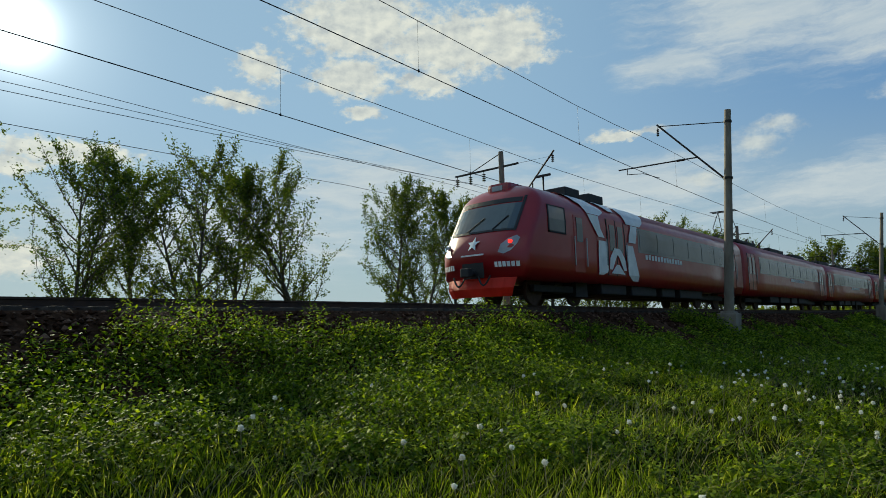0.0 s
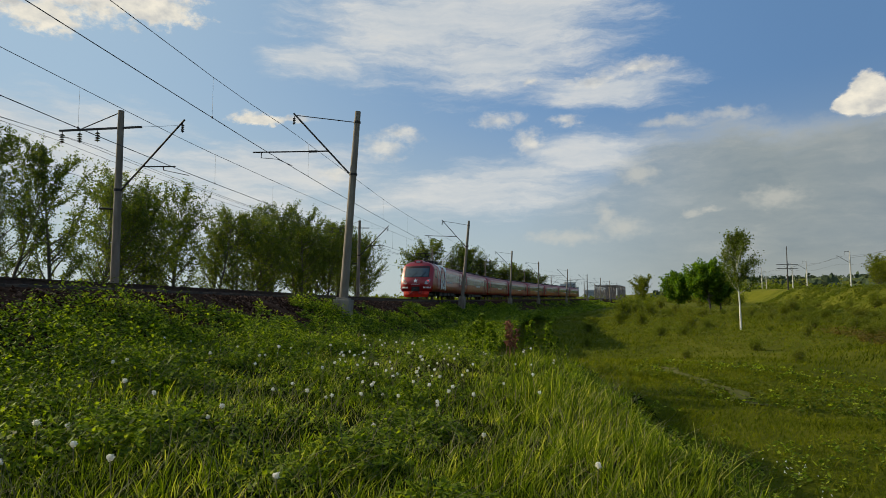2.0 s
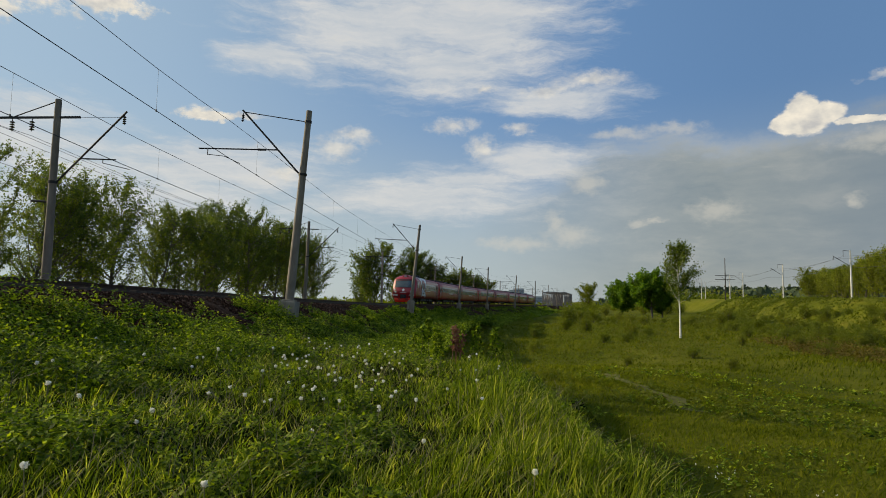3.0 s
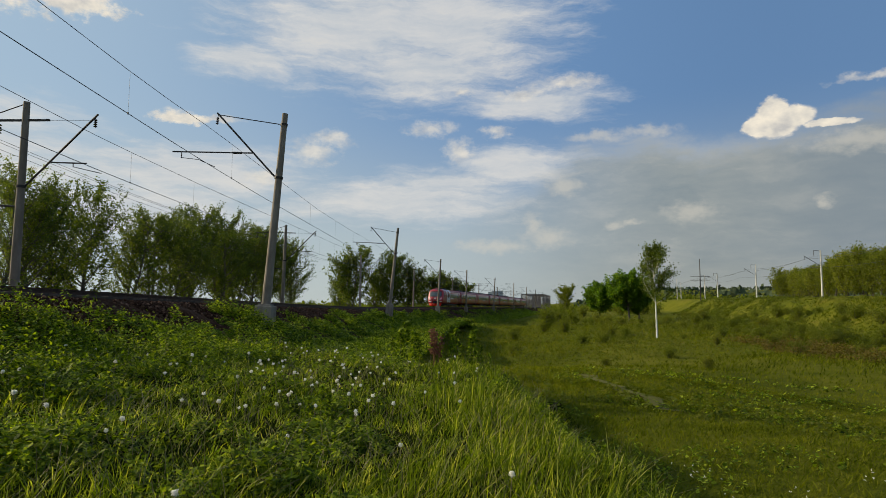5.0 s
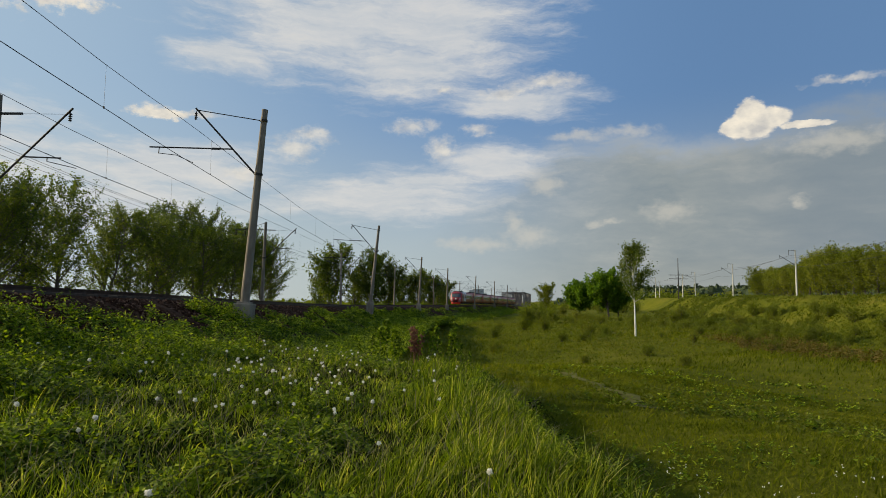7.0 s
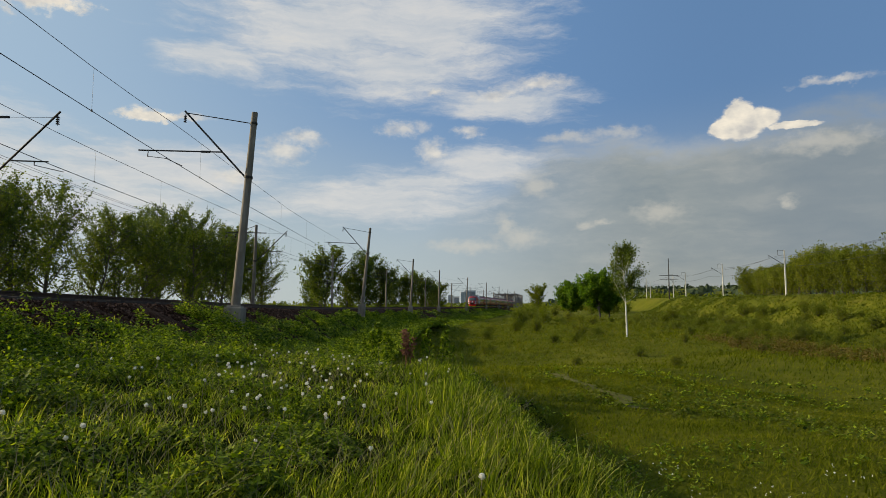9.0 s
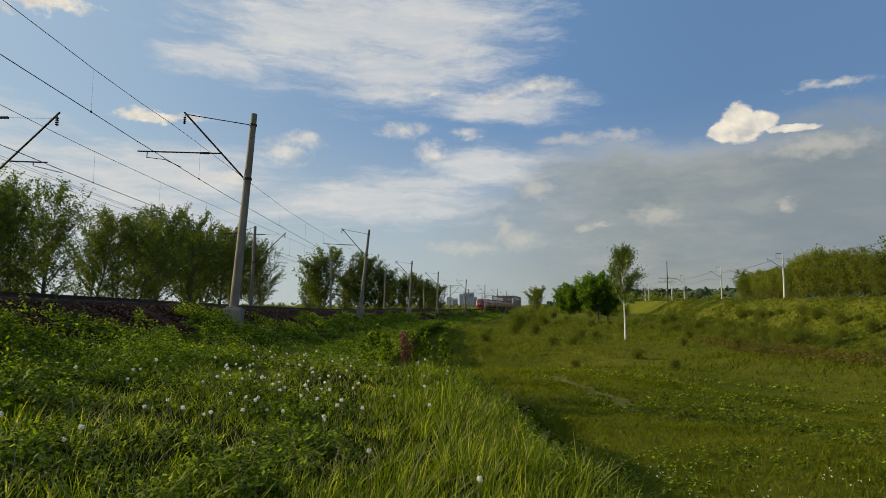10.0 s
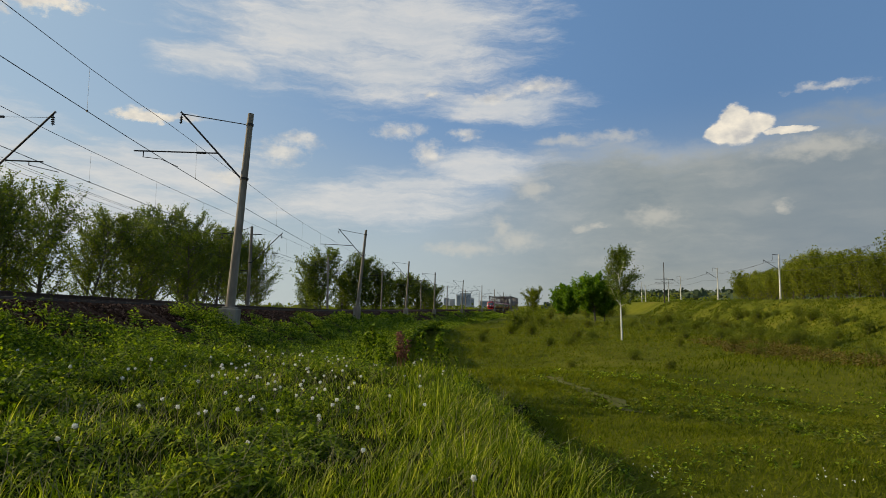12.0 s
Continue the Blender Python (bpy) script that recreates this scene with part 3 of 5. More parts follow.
def catenary(supports, off, high, low, sag, label):
    thing = new("overhead_line")
    tagged(thing, label, "overhead line", "overhead lines")
    wire("messenger_wire", line_path(supports, off, high, sag, 520), .012, thing)
    wire("contact_wire", line_path(supports, off, low, .0, 520), .015, thing)
    stops = [supports[0] - 47 * k for k in (2, 1)] + list(supports[:6])
    for a, b in zip(stops, stops[1:]):
        for f in (.08, .26, .45, .66, .86):
            y = a + (b - a) * f
            lo, hi = place_on_line(y, off, hung(y, low))[:3], place_on_line(y, off, hung(y, high) - sag * 4 * f * (1 - f))[:3]
            part("dropper", rod(bmesh.new(), lo, hi, .005, None, 4), WIRE, thing)
            part("clip", rod(bmesh.new(), (lo[0], lo[1], lo[2] - .03), (lo[0], lo[1], lo[2] + .05), .03, None, 6), IRON, thing)


catenary(NEAR_Y, 0.0, ((-100, 9.3), (5, 8.62), (12, 8.46), (17, 8.33), (24, 8.17), (30, 8.28), (52, 7.95), (74, 8.2), (97, 7.95), (121, 8.2), (500, 8.1)),
         ((-100, 7.9), (-20, 7.45), (8, 7.0), (19, 6.70), (27, 6.50), (36, 6.40), (74, 6.3), (500, 6.1)), .0,
         "thin dark overhead contact line hung above the near track")
catenary(FAR_Y, -TRACK_GAP, ((-100, 8.4), (5, 7.74), (12, 7.52), (23, 7.27), (28, 7.18), (38, 7.26), (66, 7.7), (500, 8.0)),
         ((-100, 6.9), (4, 6.25), (12, 6.02), (21, 5.80), (28, 5.69), (45, 5.66), (66, 5.8), (500, 6.1)), .0,
         "thin dark overhead contact line hung above the far track")
for u, up in ((-10.35, ((-80, 9.2), (5, 7.96), (27, 7.3), (500, 7.2))), (-9.4, ((-80, 7.6), (5, 7.25), (27, 7.25), (500, 7.2))),
              (-8.45, ((-80, 6.7), (5, 6.65), (27, 7.0), (500, 7.2))), (-8.1, ((-80, 6.0), (5, 5.6), (18, 5.65), (27, 5.2), (500, 4.6)))):
    feeder = new("feeder_wire")
    tagged(feeder, "thin dark feeder wire strung along the masts", "wire", "feeder wires")
    wire("strand", line_path(FAR_Y, u, up, .35, 520), .010, feeder)

# ---- the train ----
CAR, BODY = 22.0, 21.5
HALF, FLOOR, TOP = 1.70, .80, 3.98


def outline(k=1.0):
    """The body's cross-section, counter-clockwise from the lower right: flat sides, rounded shoulders, flat-arched roof."""
    pts = [(HALF * .93, FLOOR), (HALF, FLOOR + .35), (HALF, 1.6), (HALF, 2.2), (HALF, 2.8), (HALF * .985, 3.02)]
    for i in range(1, 10):
        a = math.pi / 2 * i / 10
        pts.append((HALF * .985 * math.cos(a) ** .75, 3.02 + (TOP - 3.02) * math.sin(a) ** .95))
    pts.append((0, TOP))
    return np.array(pts + [(-x, z) for x, z in pts[-2::-1]])


def nose(x, z):
    """How far back the face lies at this height and width."""
    z = np.asarray(z, float)
    back = np.clip(z - 1.75, 0, None) * .60 + np.clip(z - 3.45, 0, None) ** 2 * 1.6 + np.clip(1.4 - z, 0, None) * .12
    return back + .62 * np.abs(np.asarray(x) / HALF) ** 3.0


def loft(rings, close_first=False, close_last=False):
    k = len(rings[0])
    i = np.arange(len(rings) * k).reshape(len(rings), k)
    nxt = np.roll(i, -1, axis=1)
    return np.concatenate(rings), np.stack([i[:-1], nxt[:-1], nxt[1:], i[1:]], -1).reshape(-1, 4)


def car_body(front):
    o = outline()
    mid = np.array((0, 2.4))
    rings = []
    if front:
        for k in (.04, .25, .45, .62, .76, .87, .94, .985):
            q = mid + (o - mid) * k
            rings.append(np.stack([q[:, 0], nose(q[:, 0], q[:, 1]), q[:, 1]], -1))
        rings.append(np.stack([o[:, 0], nose(o[:, 0], o[:, 1]) + .10, o[:, 1]], -1))
        y0s = (2.6, 4.0)
    else:
        for k in (.04, .5, .97):
            q = mid + (o - mid) * k
            rings.append(np.stack([q[:, 0], np.zeros(len(q)), q[:, 1]], -1))
        y0s = (.06, 4.0)
    for y in (*y0s, 8, 12, 16, BODY - .06):
        rings.append(np.stack([o[:, 0], np.full(len(o), y), o[:, 1]], -1))
    for k in (.97, .5, .04):
        q = mid + (o - mid) * k
        rings.append(np.stack([q[:, 0], np.full(len(q), BODY), q[:, 1]], -1))
    return loft(rings)


def on_side(bm, y0, y1, z0, z1, proud=.012, sides=(1, -1)):
    """A panel that follows the side's curve, standing a little proud."""
    zs = np.linspace(z0, z1, 5)
    o = outline()
    right = o[:16][np.argsort(o[:16, 1])]
    for sx in sides:
        cols = []
        for y in (y0, y1):
            cols.append([bm.verts.new((sx * (float(np.interp(z, right[:, 1], right[:, 0])) + proud), y, z)) for z in zs])
        for i in range(4):
            q = (cols[0][i], cols[1][i], cols[1][i + 1], cols[0][i + 1])
            bm.faces.new(q if sx > 0 else q[::-1])
        for y in (y0, y1):   # edges run back into the wall
            inner = [bm.verts.new((sx * (float(np.interp(z, right[:, 1], right[:, 0])) - .02), y, z)) for z in zs]
            c = cols[0] if y == y0 else cols[1]
            for i in range(4):
                bm.faces.new((c[i], c[i + 1], inner[i + 1], inner[i]))
    return bm


def on_face(bm, xs_, zs_, proud=.015):
    """A patch on the face, between the given widths and heights."""
    grid = [[bm.verts.new((x, float(nose(x, z)) - proud, z)) for x in xs_] for z in zs_]
    for i in range(len(zs_) - 1):
        for j in range(len(xs_) - 1):
            bm.faces.new((grid[i][j], grid[i][j + 1], grid[i + 1][j + 1], grid[i + 1][j]))
    return bm


def polygon_on_side(bm, pts, proud=.02):
    """A flat shape on the right side: points (along, up)."""
    bm.faces.new([bm.verts.new((HALF + proud, y, z)) for y, z in pts])
    return bm


def bogie(car, y):
    b = new("bogie")
    child(b, car)
    bm = bmesh.new()
    for s in (-1, 1):
        box(bm, s * 1.0 - .09, s * 1.0 + .09, y - 1.65, y + 1.65, .42, .66, .04)
    box(bm, -1.0, 1.0, y - .25, y + .25, .40, .75)
    part("bogie_frame", bm, BLACK, b)
    for dy in (-1.3, 1.3):
        bm = bmesh.new()
        for s in (-.79, .79):
            rod(bm, (s - .06, y + dy, .475), (s + .06, y + dy, .475), .475, None, 22)
        rod(bm, (-.8, y + dy, .475), (.8, y + dy, .475), .08)
        part("wheelset", bm, RAIL, b)


def make_car(front=False, panto=False):
    car = new("train_car")
    v, f = car_body(front)
    child(new("body", mesh_from("body", v, f, RED, True)), car)
    # roof skin and gear
    bm = bmesh.new()
    y0 = 6.0 if front else 1.2
    o = outline()
    arc = o[8:23]
    rows = [[bm.verts.new((x * 1.004, y, z + .008)) for x, z in arc] for y in (y0, BODY - .1)]
    for i in range(len(arc) - 1):
        bm.faces.new((rows[0][i], rows[0][i + 1], rows[1][i + 1], rows[1][i]))
    part("roof", bm, ROOF, car, "dull grey-red roof", True)
    bm = bmesh.new()
    if front:
        boxes = [(3.9, 1.0, 1.12), (5.6, 1.1, 1.12)]
    else:
        boxes = [(2.2, 3.6, .8), (9.0, 3.6, .8), (15.2, 3.6, .8)]
    bm.free()
    for a, ln, wd in boxes:
        part("roof_box", box(bmesh.new(), -wd, wd, a, a + ln, TOP - .12, TOP + .21, .05), BLACK, car)
    # window band with panes
    first = 8.3 if front else 2.9
    for s in (1, -1):
        part("window_band", on_side(bmesh.new(), first, BODY - 2.9, 2.10, 3.08, .010, (s,)), FILM, car, "grey reflective window band")
    count = 6 if front else 8
    step = (BODY - 2.9 - first) / count
    for i in range(count):
        for s in (1, -1):
            part("window", on_side(bmesh.new(), first + i * step + .14, first + (i + 1) * step - .14, 2.22, 2.97, .022, (s,)), FILM, car)
    for y in ((6.4, BODY - 1.9) if front else (1.3, BODY - 1.9)):
        for s in (1, -1):
            d = part("door", on_side(bmesh.new(), y - .66, y + .66, 1.10, 3.14, .018, (s,)), RED, car)
            for dy in (-.32, .32):
                part("door_window", on_side(bmesh.new(), y + dy - .2, y + dy + .2, 1.98, 2.95, .03, (s,)), GLASS, d)
            bm = bmesh.new()
            for a, b in ((-.72, -.66), (.66, .72), (-.03, .03)):
                on_side(bm, y + a, y + b, 1.08, 3.16, .026, (s,))
            part("door_seal", bm, BLACK, d)
            for dy in (-.82, .82):
                part("handrail", rod(bmesh.new(), (s * (HALF + .05), y + dy, 1.45), (s * (HALF + .05), y + dy, 2.4), .018, None, 6), LAMP_GLASS, d)
    # underfloor
    bm = bmesh.new()
    for a, b in ((5.6, 7.6), (8.1, 10.4), (11.0, 12.4), (13.0, 15.8)):
        box(bm, -1.45, 1.45, a, b, .42, FLOOR + .02, .05)
    box(bm, -1.3, 1.3, 1.2, BODY - .3, .88, FLOOR + .04)
    part("underframe", bm, BLACK, car, "black underfloor equipment")
    for y in (3.4, BODY - 3.4):
        bogie(car, y)
    bm = box(bmesh.new(), -1.2, 1.2, BODY - .05, BODY + .55, 1.1, 3.6)
    part("gangway", bm, BLACK, car)
    # lower stripe of plain lettering
    bm = bmesh.new()
    base = 8.9 if front else 10.0
    for i in range(13):
        polygon_on_side(bm, [(base + i * .30, 1.86), (base + i * .30 + .22, 1.86), (base + i * .30 + .22, 2.05 + .03 * (i % 2)), (base + i * .30, 2.05 + .03 * (i % 2))])
    part("lettering", bm, WHITE, car, "white lettering drawn as plain bars")
    if panto:
        p = new("pantograph")
        child(p, car)
        bm = bmesh.new()
        box(bm, -.9, .9, 1.6, 3.6, TOP, TOP + .16, .03)
        part("base_frame", bm, BLACK, p)
        bm = bmesh.new()
        for s in (-.55, .55):
            rod(bm, (s, 1.8, TOP + .15), (s * .8, 3.4, TOP + .95), .028)
            rod(bm, (s * .8, 3.4, TOP + .95), (s * .6, 2.6, TOP + 2.0), .022)
            rod(bm, (s, 3.4, TOP + .15), (s * .8, 1.8, TOP + .95), .022)
            rod(bm, (s * .8, 1.8, TOP + .95), (s * .6, 2.6, TOP + 2.0), .022)
        part("linkage", bm, IRON, p)
        bm = bmesh.new()
        for dy in (2.4, 2.8):
            rod(bm, (-.75, dy, TOP + 2.02), (.75, dy, TOP + 2.02), .03)
        part("collector", bm, IRON, p)
        bm = bmesh.new()
        for s in (-.7, .7):
            for y in (4.3, 5.6, 7.0):
                rod(bm, (s, y, TOP), (s, y, TOP + .38), .07)
        rod(bm, (-.7, 4.3, TOP + .38), (-.7, 18.5, TOP + .42), .035)
        part("roof_insulators", bm, INSULATOR, p)
    return car


def white_shape(car, rows, proud=.036):
    """A white mark that follows the side and the roof's shoulder: rows of (height, from, to)."""
    o = outline()[:16]
    zs, lo, hi = zip(*sorted(rows))
    bm = bmesh.new()
    last = None
    for z in np.linspace(zs[0], zs[-1], 14):
        x = float(np.interp(z, o[:, 1], o[:, 0])) + proud
        pair = [bm.verts.new((x, float(np.interp(z, zs, e)), z + (proud if z > 3.4 else 0))) for e in (lo, hi)]
        if last:
            bm.faces.new((last[0], last[1], pair[1], pair[0]))
        last = pair
    part("white_mark", bm, WHITE, car)


def white_graphics(car):
    """The white angular shapes round the first door and up over the roof's shoulder."""
    white_shape(car, [(3.93, 3.5, 4.6), (3.62, 3.6, 4.9), (3.38, 4.1, 5.6), (3.2, 4.3, 5.2)])
    white_shape(car, [(3.18, 4.3, 5.1), (2.75, 4.65, 5.15), (2.42, 5.0, 5.45)])
    white_shape(car, [(2.30, 5.0, 5.6), (1.7, 4.95, 5.62), (1.2, 4.95, 5.66), (1.08, 4.95, 5.3)])
    white_shape(car, [(3.95, 5.2, 6.2), (3.7, 5.6, 6.6), (3.45, 6.1, 6.5)])
    white_shape(car, [(3.90, 7.0, 8.7), (3.6, 6.9, 9.1), (3.35, 7.2, 8.9), (3.12, 7.3, 8.5)])
    white_shape(car, [(3.10, 7.7, 8.25), (2.7, 7.45, 8.1), (2.42, 7.4, 8.0)])
    white_shape(car, [(2.30, 7.15, 7.75), (1.7, 7.2, 8.0), (1.15, 7.3, 8.2), (.95, 7.75, 8.2)])
    white_shape(car, [(2.10, 6.15, 6.62), (1.72, 5.8, 6.25), (1.30, 5.72, 5.95)], .05)
    white_shape(car, [(2.08, 6.2, 6.65), (1.72, 6.55, 7.0), (1.30, 6.85, 7.08)], .054)
    white_shape(car, [(1.5, 6.3, 6.5), (1.16, 5.85, 6.95)], .05)


def make_head():
    car = make_car(True)
    tagged(car, "dark red commuter train end car with sloping windscreen and white star", "train car", "cars of the train")
    xs_ = np.linspace(-1.22, 1.22, 13)
    part("windscreen", on_face(bmesh.new(), xs_, np.linspace(2.34, 3.22, 7), .02), GLASS, car, "dark tinted windscreen")
    part("display", on_face(bmesh.new(), np.linspace(-1.18, 1.18, 11), (3.26, 3.42), .02), BLACK, car, "black destination display")
    frame_bm = bmesh.new()
    for a, b, c, d in ((-1.30, 1.30, 2.27, 2.34), (-1.30, -1.22, 2.27, 3.46), (1.22, 1.30, 2.27, 3.46)):
        on_face(frame_bm, np.linspace(a, b, 9), np.linspace(c, d, 6), .026)
    part("windscreen_frame", frame_bm, BLACK, car)
    bm = bmesh.new()
    for x0, x1 in ((-.45, .10), (.55, .95)):
        a = (x0, float(nose(x0, 2.34)) - .05, 2.34)
        b = (x1, float(nose(x1, 2.80)) - .06, 2.78)
        rod(bm, a, b, .018, None, 5)
    part("wiper", bm, BLACK, car)
    # roof lamp fairing
    bm = box(bmesh.new(), -.46, .46, 1.42, 2.7, 3.6, 4.10, .17)
    fair = part("lamp_fairing", bm, RED, car, "", False)
    bm = box(bmesh.new(), -.22, .22, 1.40, 1.48, 3.80, 3.98, .02)
    part("lamp_lens", bm, LAMP_GLASS, fair)
    for s in (-1, 1):
        bm = bmesh.new()
        q = [(.93, 1.58), (1.10, 1.52), (1.30, 1.62), (1.44, 1.84), (1.46, 2.02), (1.36, 2.10), (1.16, 2.00), (1.00, 1.82)]
        pts = [(s * x, float(nose(x, z)) - .025, z) for x, z in q]
        bm.faces.new([bm.verts.new(p) for p in (pts if s > 0 else pts[::-1])])
        head = part("headlight", bm, LAMP_GLASS, car, "slanted clear headlight glass")
        bm = bmesh.new()
        c = (s * 1.24, float(nose(1.24, 1.90)), 1.90)
        rod(bm, (c[0], c[1] - .06, c[2]), (c[0], c[1] + .05, c[2]), .06, None, 14)
        part("lens", bm, LAMP_RED if s > 0 else LAMP_GLASS, head)
        for i in range(6):
            x = s * 1.45 - s * .12 * i
            part("plate_bar", on_face(bmesh.new(), np.sort((x - .045, x + .045)), (1.13, 1.29), .02), WHITE, car, "white lettering drawn as plain bars")
    # star with five points
    bm = bmesh.new()
    ring = []
    for i in range(10):
        r, a = (.25 if i % 2 == 0 else .105), math.pi / 2 + i * math.pi / 5
        x, z = r * math.cos(a), 1.90 + r * math.sin(a)
        ring.append(bm.verts.new((x, float(nose(x, z)) - .03, z)))
    mid = bm.verts.new((0, float(nose(0, 1.90)) - .045, 1.90))
    for i in range(10):
        bm.faces.new((ring[i], mid, ring[(i + 1) % 10]))
    part("star", bm, WHITE, car, "white five-pointed star")
    part("name_bar", on_face(bmesh.new(), np.linspace(-.45, .45, 5), (1.52, 1.57), .02), WHITE, car)
    # coupler opening, coupler and the bright apron below
    part("coupler_recess", on_face(bmesh.new(), (-.42, -.2, .2, .42), (.82, 1.05, 1.30), .02), BLACK, car)
    bm = bmesh.new()
    rod(bm, (0, -.35, .98), (0, .5, .98), .11, None, 10)
    box(bm, -.17, .17, -.42, -.2, .84, 1.12, .04)
    for s in (-1, 1):
        last = None
        for k in range(7):
            p = (s * (.25 + .08 * k), -.05 - .05 * math.sin(k / 6 * math.pi), .88 - .30 * math.sin(k / 6 * math.pi))
            if last:
                rod(bm, last, p, .028, None, 6)
            last = p
    part("coupler", bm, BLACK, car, "black coupler with hoses")
    bm = bmesh.new()
    rows = []
    for z, w, back in ((.82, 1.36, .16), (.5, 1.30, .04), (.24, 1.18, .10)):
        rows.append([bm.verts.new((w * u, back + .3 * abs(u) ** 3, z)) for u in np.linspace(-1, 1, 9)])
    for a, b in zip(rows, rows[1:]):
        for i in range(8):
            bm.faces.new((a[i], b[i], b[i + 1], a[i + 1]))
    bmesh.ops.solidify(bm, geom=bm.faces[:], thickness=.05)
    part("apron", bm, ORANGE, car, "bright red steel apron")
    # cab side
    for s in (1, -1):
        w_ = part("cab_window", on_side(bmesh.new(), 1.80, 2.75, 2.34, 3.14, .02, (s,)), GLASS, car)
        bm = bmesh.new()
        for a, b, c, e in ((1.74, 2.81, 2.28, 2.34), (1.74, 2.81, 3.14, 3.18), (1.74, 1.80, 2.28, 3.18), (2.75, 2.81, 2.28, 3.18)):
            on_side(bm, a, b, c, e, .028, (s,))
        part("frame", bm, BLACK, w_)
        d = part("cab_door", on_side(bmesh.new(), 3.35, 4.05, 1.10, 3.02, .016, (s,)), RED, car)
        part("door_window", on_side(bmesh.new(), 3.5, 3.9, 2.12, 2.95, .028, (s,)), GLASS, d)
        for y in (3.3, 4.1):
            part("handrail", rod(bmesh.new(), (s * (HALF + .06), y, 1.3), (s * (HALF + .06), y, 2.28), .02, None, 6), LAMP_GLASS, d)
    bm = box(bmesh.new(), -1.2, 1.2, 4.2, 5.0, .3, 1.05)
    part("step_recess", bm, BLACK, car)
    bm = bmesh.new()
    for x, y, h in ((.3, 3.1, .38), (-.4, 3.2, .42)):
        part("whip_antenna", rod(bmesh.new(), (x, y, TOP - .05), (x, y, TOP + h), .025, None, 6), BLACK, car)
    rod(bm, (.55, 3.4, TOP - .05), (.55, 3.4, TOP + .6), .03, None, 6)
    box(bm, .25, .85, 3.37, 3.43, TOP + .55, TOP + .63)
    part("antenna", bm, BLACK, car)
    white_graphics(car)
    return car


train = [make_head()]
second = make_car(False, True)
tagged(second, "red commuter train car with grey window band and raised pantograph", "train car", "cars of the train")
third = make_car(False, False)
tagged(third, "red commuter train car with grey reflective window band", "train car", "cars of the train")
train += [second, third]
for i in range(3, 8):
    train.append(copy_thing(second if i in (5,) else third, pose(0, 80 + i * CAR, 0)))

LINE_Y = np.arange(-60.0, 900.0, 1.0)
LINE_S = np.concatenate(([0], np.cumsum(np.hypot(np.diff(axis_x(LINE_Y)), 1.0))))
TIMES = (0, 2, 5, 7, 9, 12)
REACHED = (15.6, 62.0, 136.5, 184.5, 232.5, 307.0)


def along(s):
    y = float(np.interp(s, LINE_S, LINE_Y))
    return Vector((float(axis_x(y)), y, float(rail_z(y))))


def front_at(t):
    """How far along the line the end car's face has come."""
    fit_k = np.polyfit(TIMES, [float(np.interp(y, LINE_Y, LINE_S)) for y in REACHED], 3)
    return float(np.polyval(fit_k, t))


def motions():
    """The train draws away along its track, each car turning with the bend."""
    for i, car in enumerate(train):
        rows = []
        for k in range(25):
            t = k * .5
            s = front_at(t) + i * CAR
            a, b = along(s + 3.4), along(s + BODY - 3.4)
            d = (b - a).normalized()
            p = a - d * 3.4
            rows.append((t, pose(p.x, p.y, p.z, math.degrees(math.asin(d.z)), 0, -math.degrees(math.atan2(d.x, d.y)))))
        walk(car, rows)


# ---- grass and weeds ----
rng = np.random.default_rng(7)
SPOT = (12.3, 0.3)           # the ledge's middle, round which the growth is densest


def scatter(count, r0, r1, az0, az1, power=1.0):
    """Points in a fan over the ledge, thinning outwards; az in degrees clockwise from +y."""
    r = (r0 ** power + (r1 ** power - r0 ** power) * rng.random(count)) ** (1 / power)
    a = np.radians(rng.uniform(az0, az1, count))
    return SPOT[0] + r * np.sin(a), SPOT[1] + r * np.cos(a), r


def patch(x, y, s, seed):
    return .5 + .5 * waves(x + 1.7 * waves(y, x, s * 2.1, seed), y, s, seed)


def blades(x, y, height, width, lean, bend=.45, tilt=None):
    """Grass blades, each of two quads and a tip, arching over towards their ends."""
    n = len(x)
    z = ground_z(x, y) - .02
    a = rng.uniform(0, 2 * math.pi, n)
    side = np.stack([np.cos(a), np.sin(a), np.zeros(n)], -1) * (width / 2)[:, None]
    tilt = (rng.normal(0, lean, (n, 2)) if tilt is None else tilt) + np.array((.10, -.04))
    root = np.stack([x, y, z], -1)
    k = (1 + bend * rng.random(n) * 2)[:, None]

    def at(f):
        out = tilt * (f * .75 + f * f * .55 * k) * height[:, None]
        return root + np.concatenate([out, (height * f)[:, None] * (1 - .16 * f * (k - 1) * 2)], 1)

    v = np.stack([root - side, root + side, at(.42) + side * .92, at(.42) - side * .92, at(.76) + side * .6, at(.76) - side * .6, at(1.0)], 1).reshape(-1, 3)
    i = np.arange(n)[:, None] * 7
    return v, np.concatenate([i + np.array((0, 1, 2, 3)), i + np.array((3, 2, 4, 5))]), i + np.array((5, 4, 6))


def tufts(x, y, r, per, radius, height, width):
    """Blades in tufts: tall and upright in the middle, shorter and leaning outwards at the rim."""
    n = len(x)
    a = rng.uniform(0, 2 * math.pi, (n, per))
    f = np.sqrt(rng.random((n, per)))
    o = radius[:, None] * f
    bx, by = x[:, None] + o * np.cos(a), y[:, None] + o * np.sin(a)
    h = height[:, None] * (1.1 - .55 * f) * rng.uniform(.6, 1.15, (n, per))
    w = width[:, None] * rng.uniform(.7, 1.4, (n, per))
    tilt = np.stack([np.cos(a) * f * .42, np.sin(a) * f * .42], -1) + rng.normal(0, .13, (n, per, 2))
    return bx.ravel(), by.ravel(), h.ravel(), w.ravel(), tilt.reshape(-1, 2)


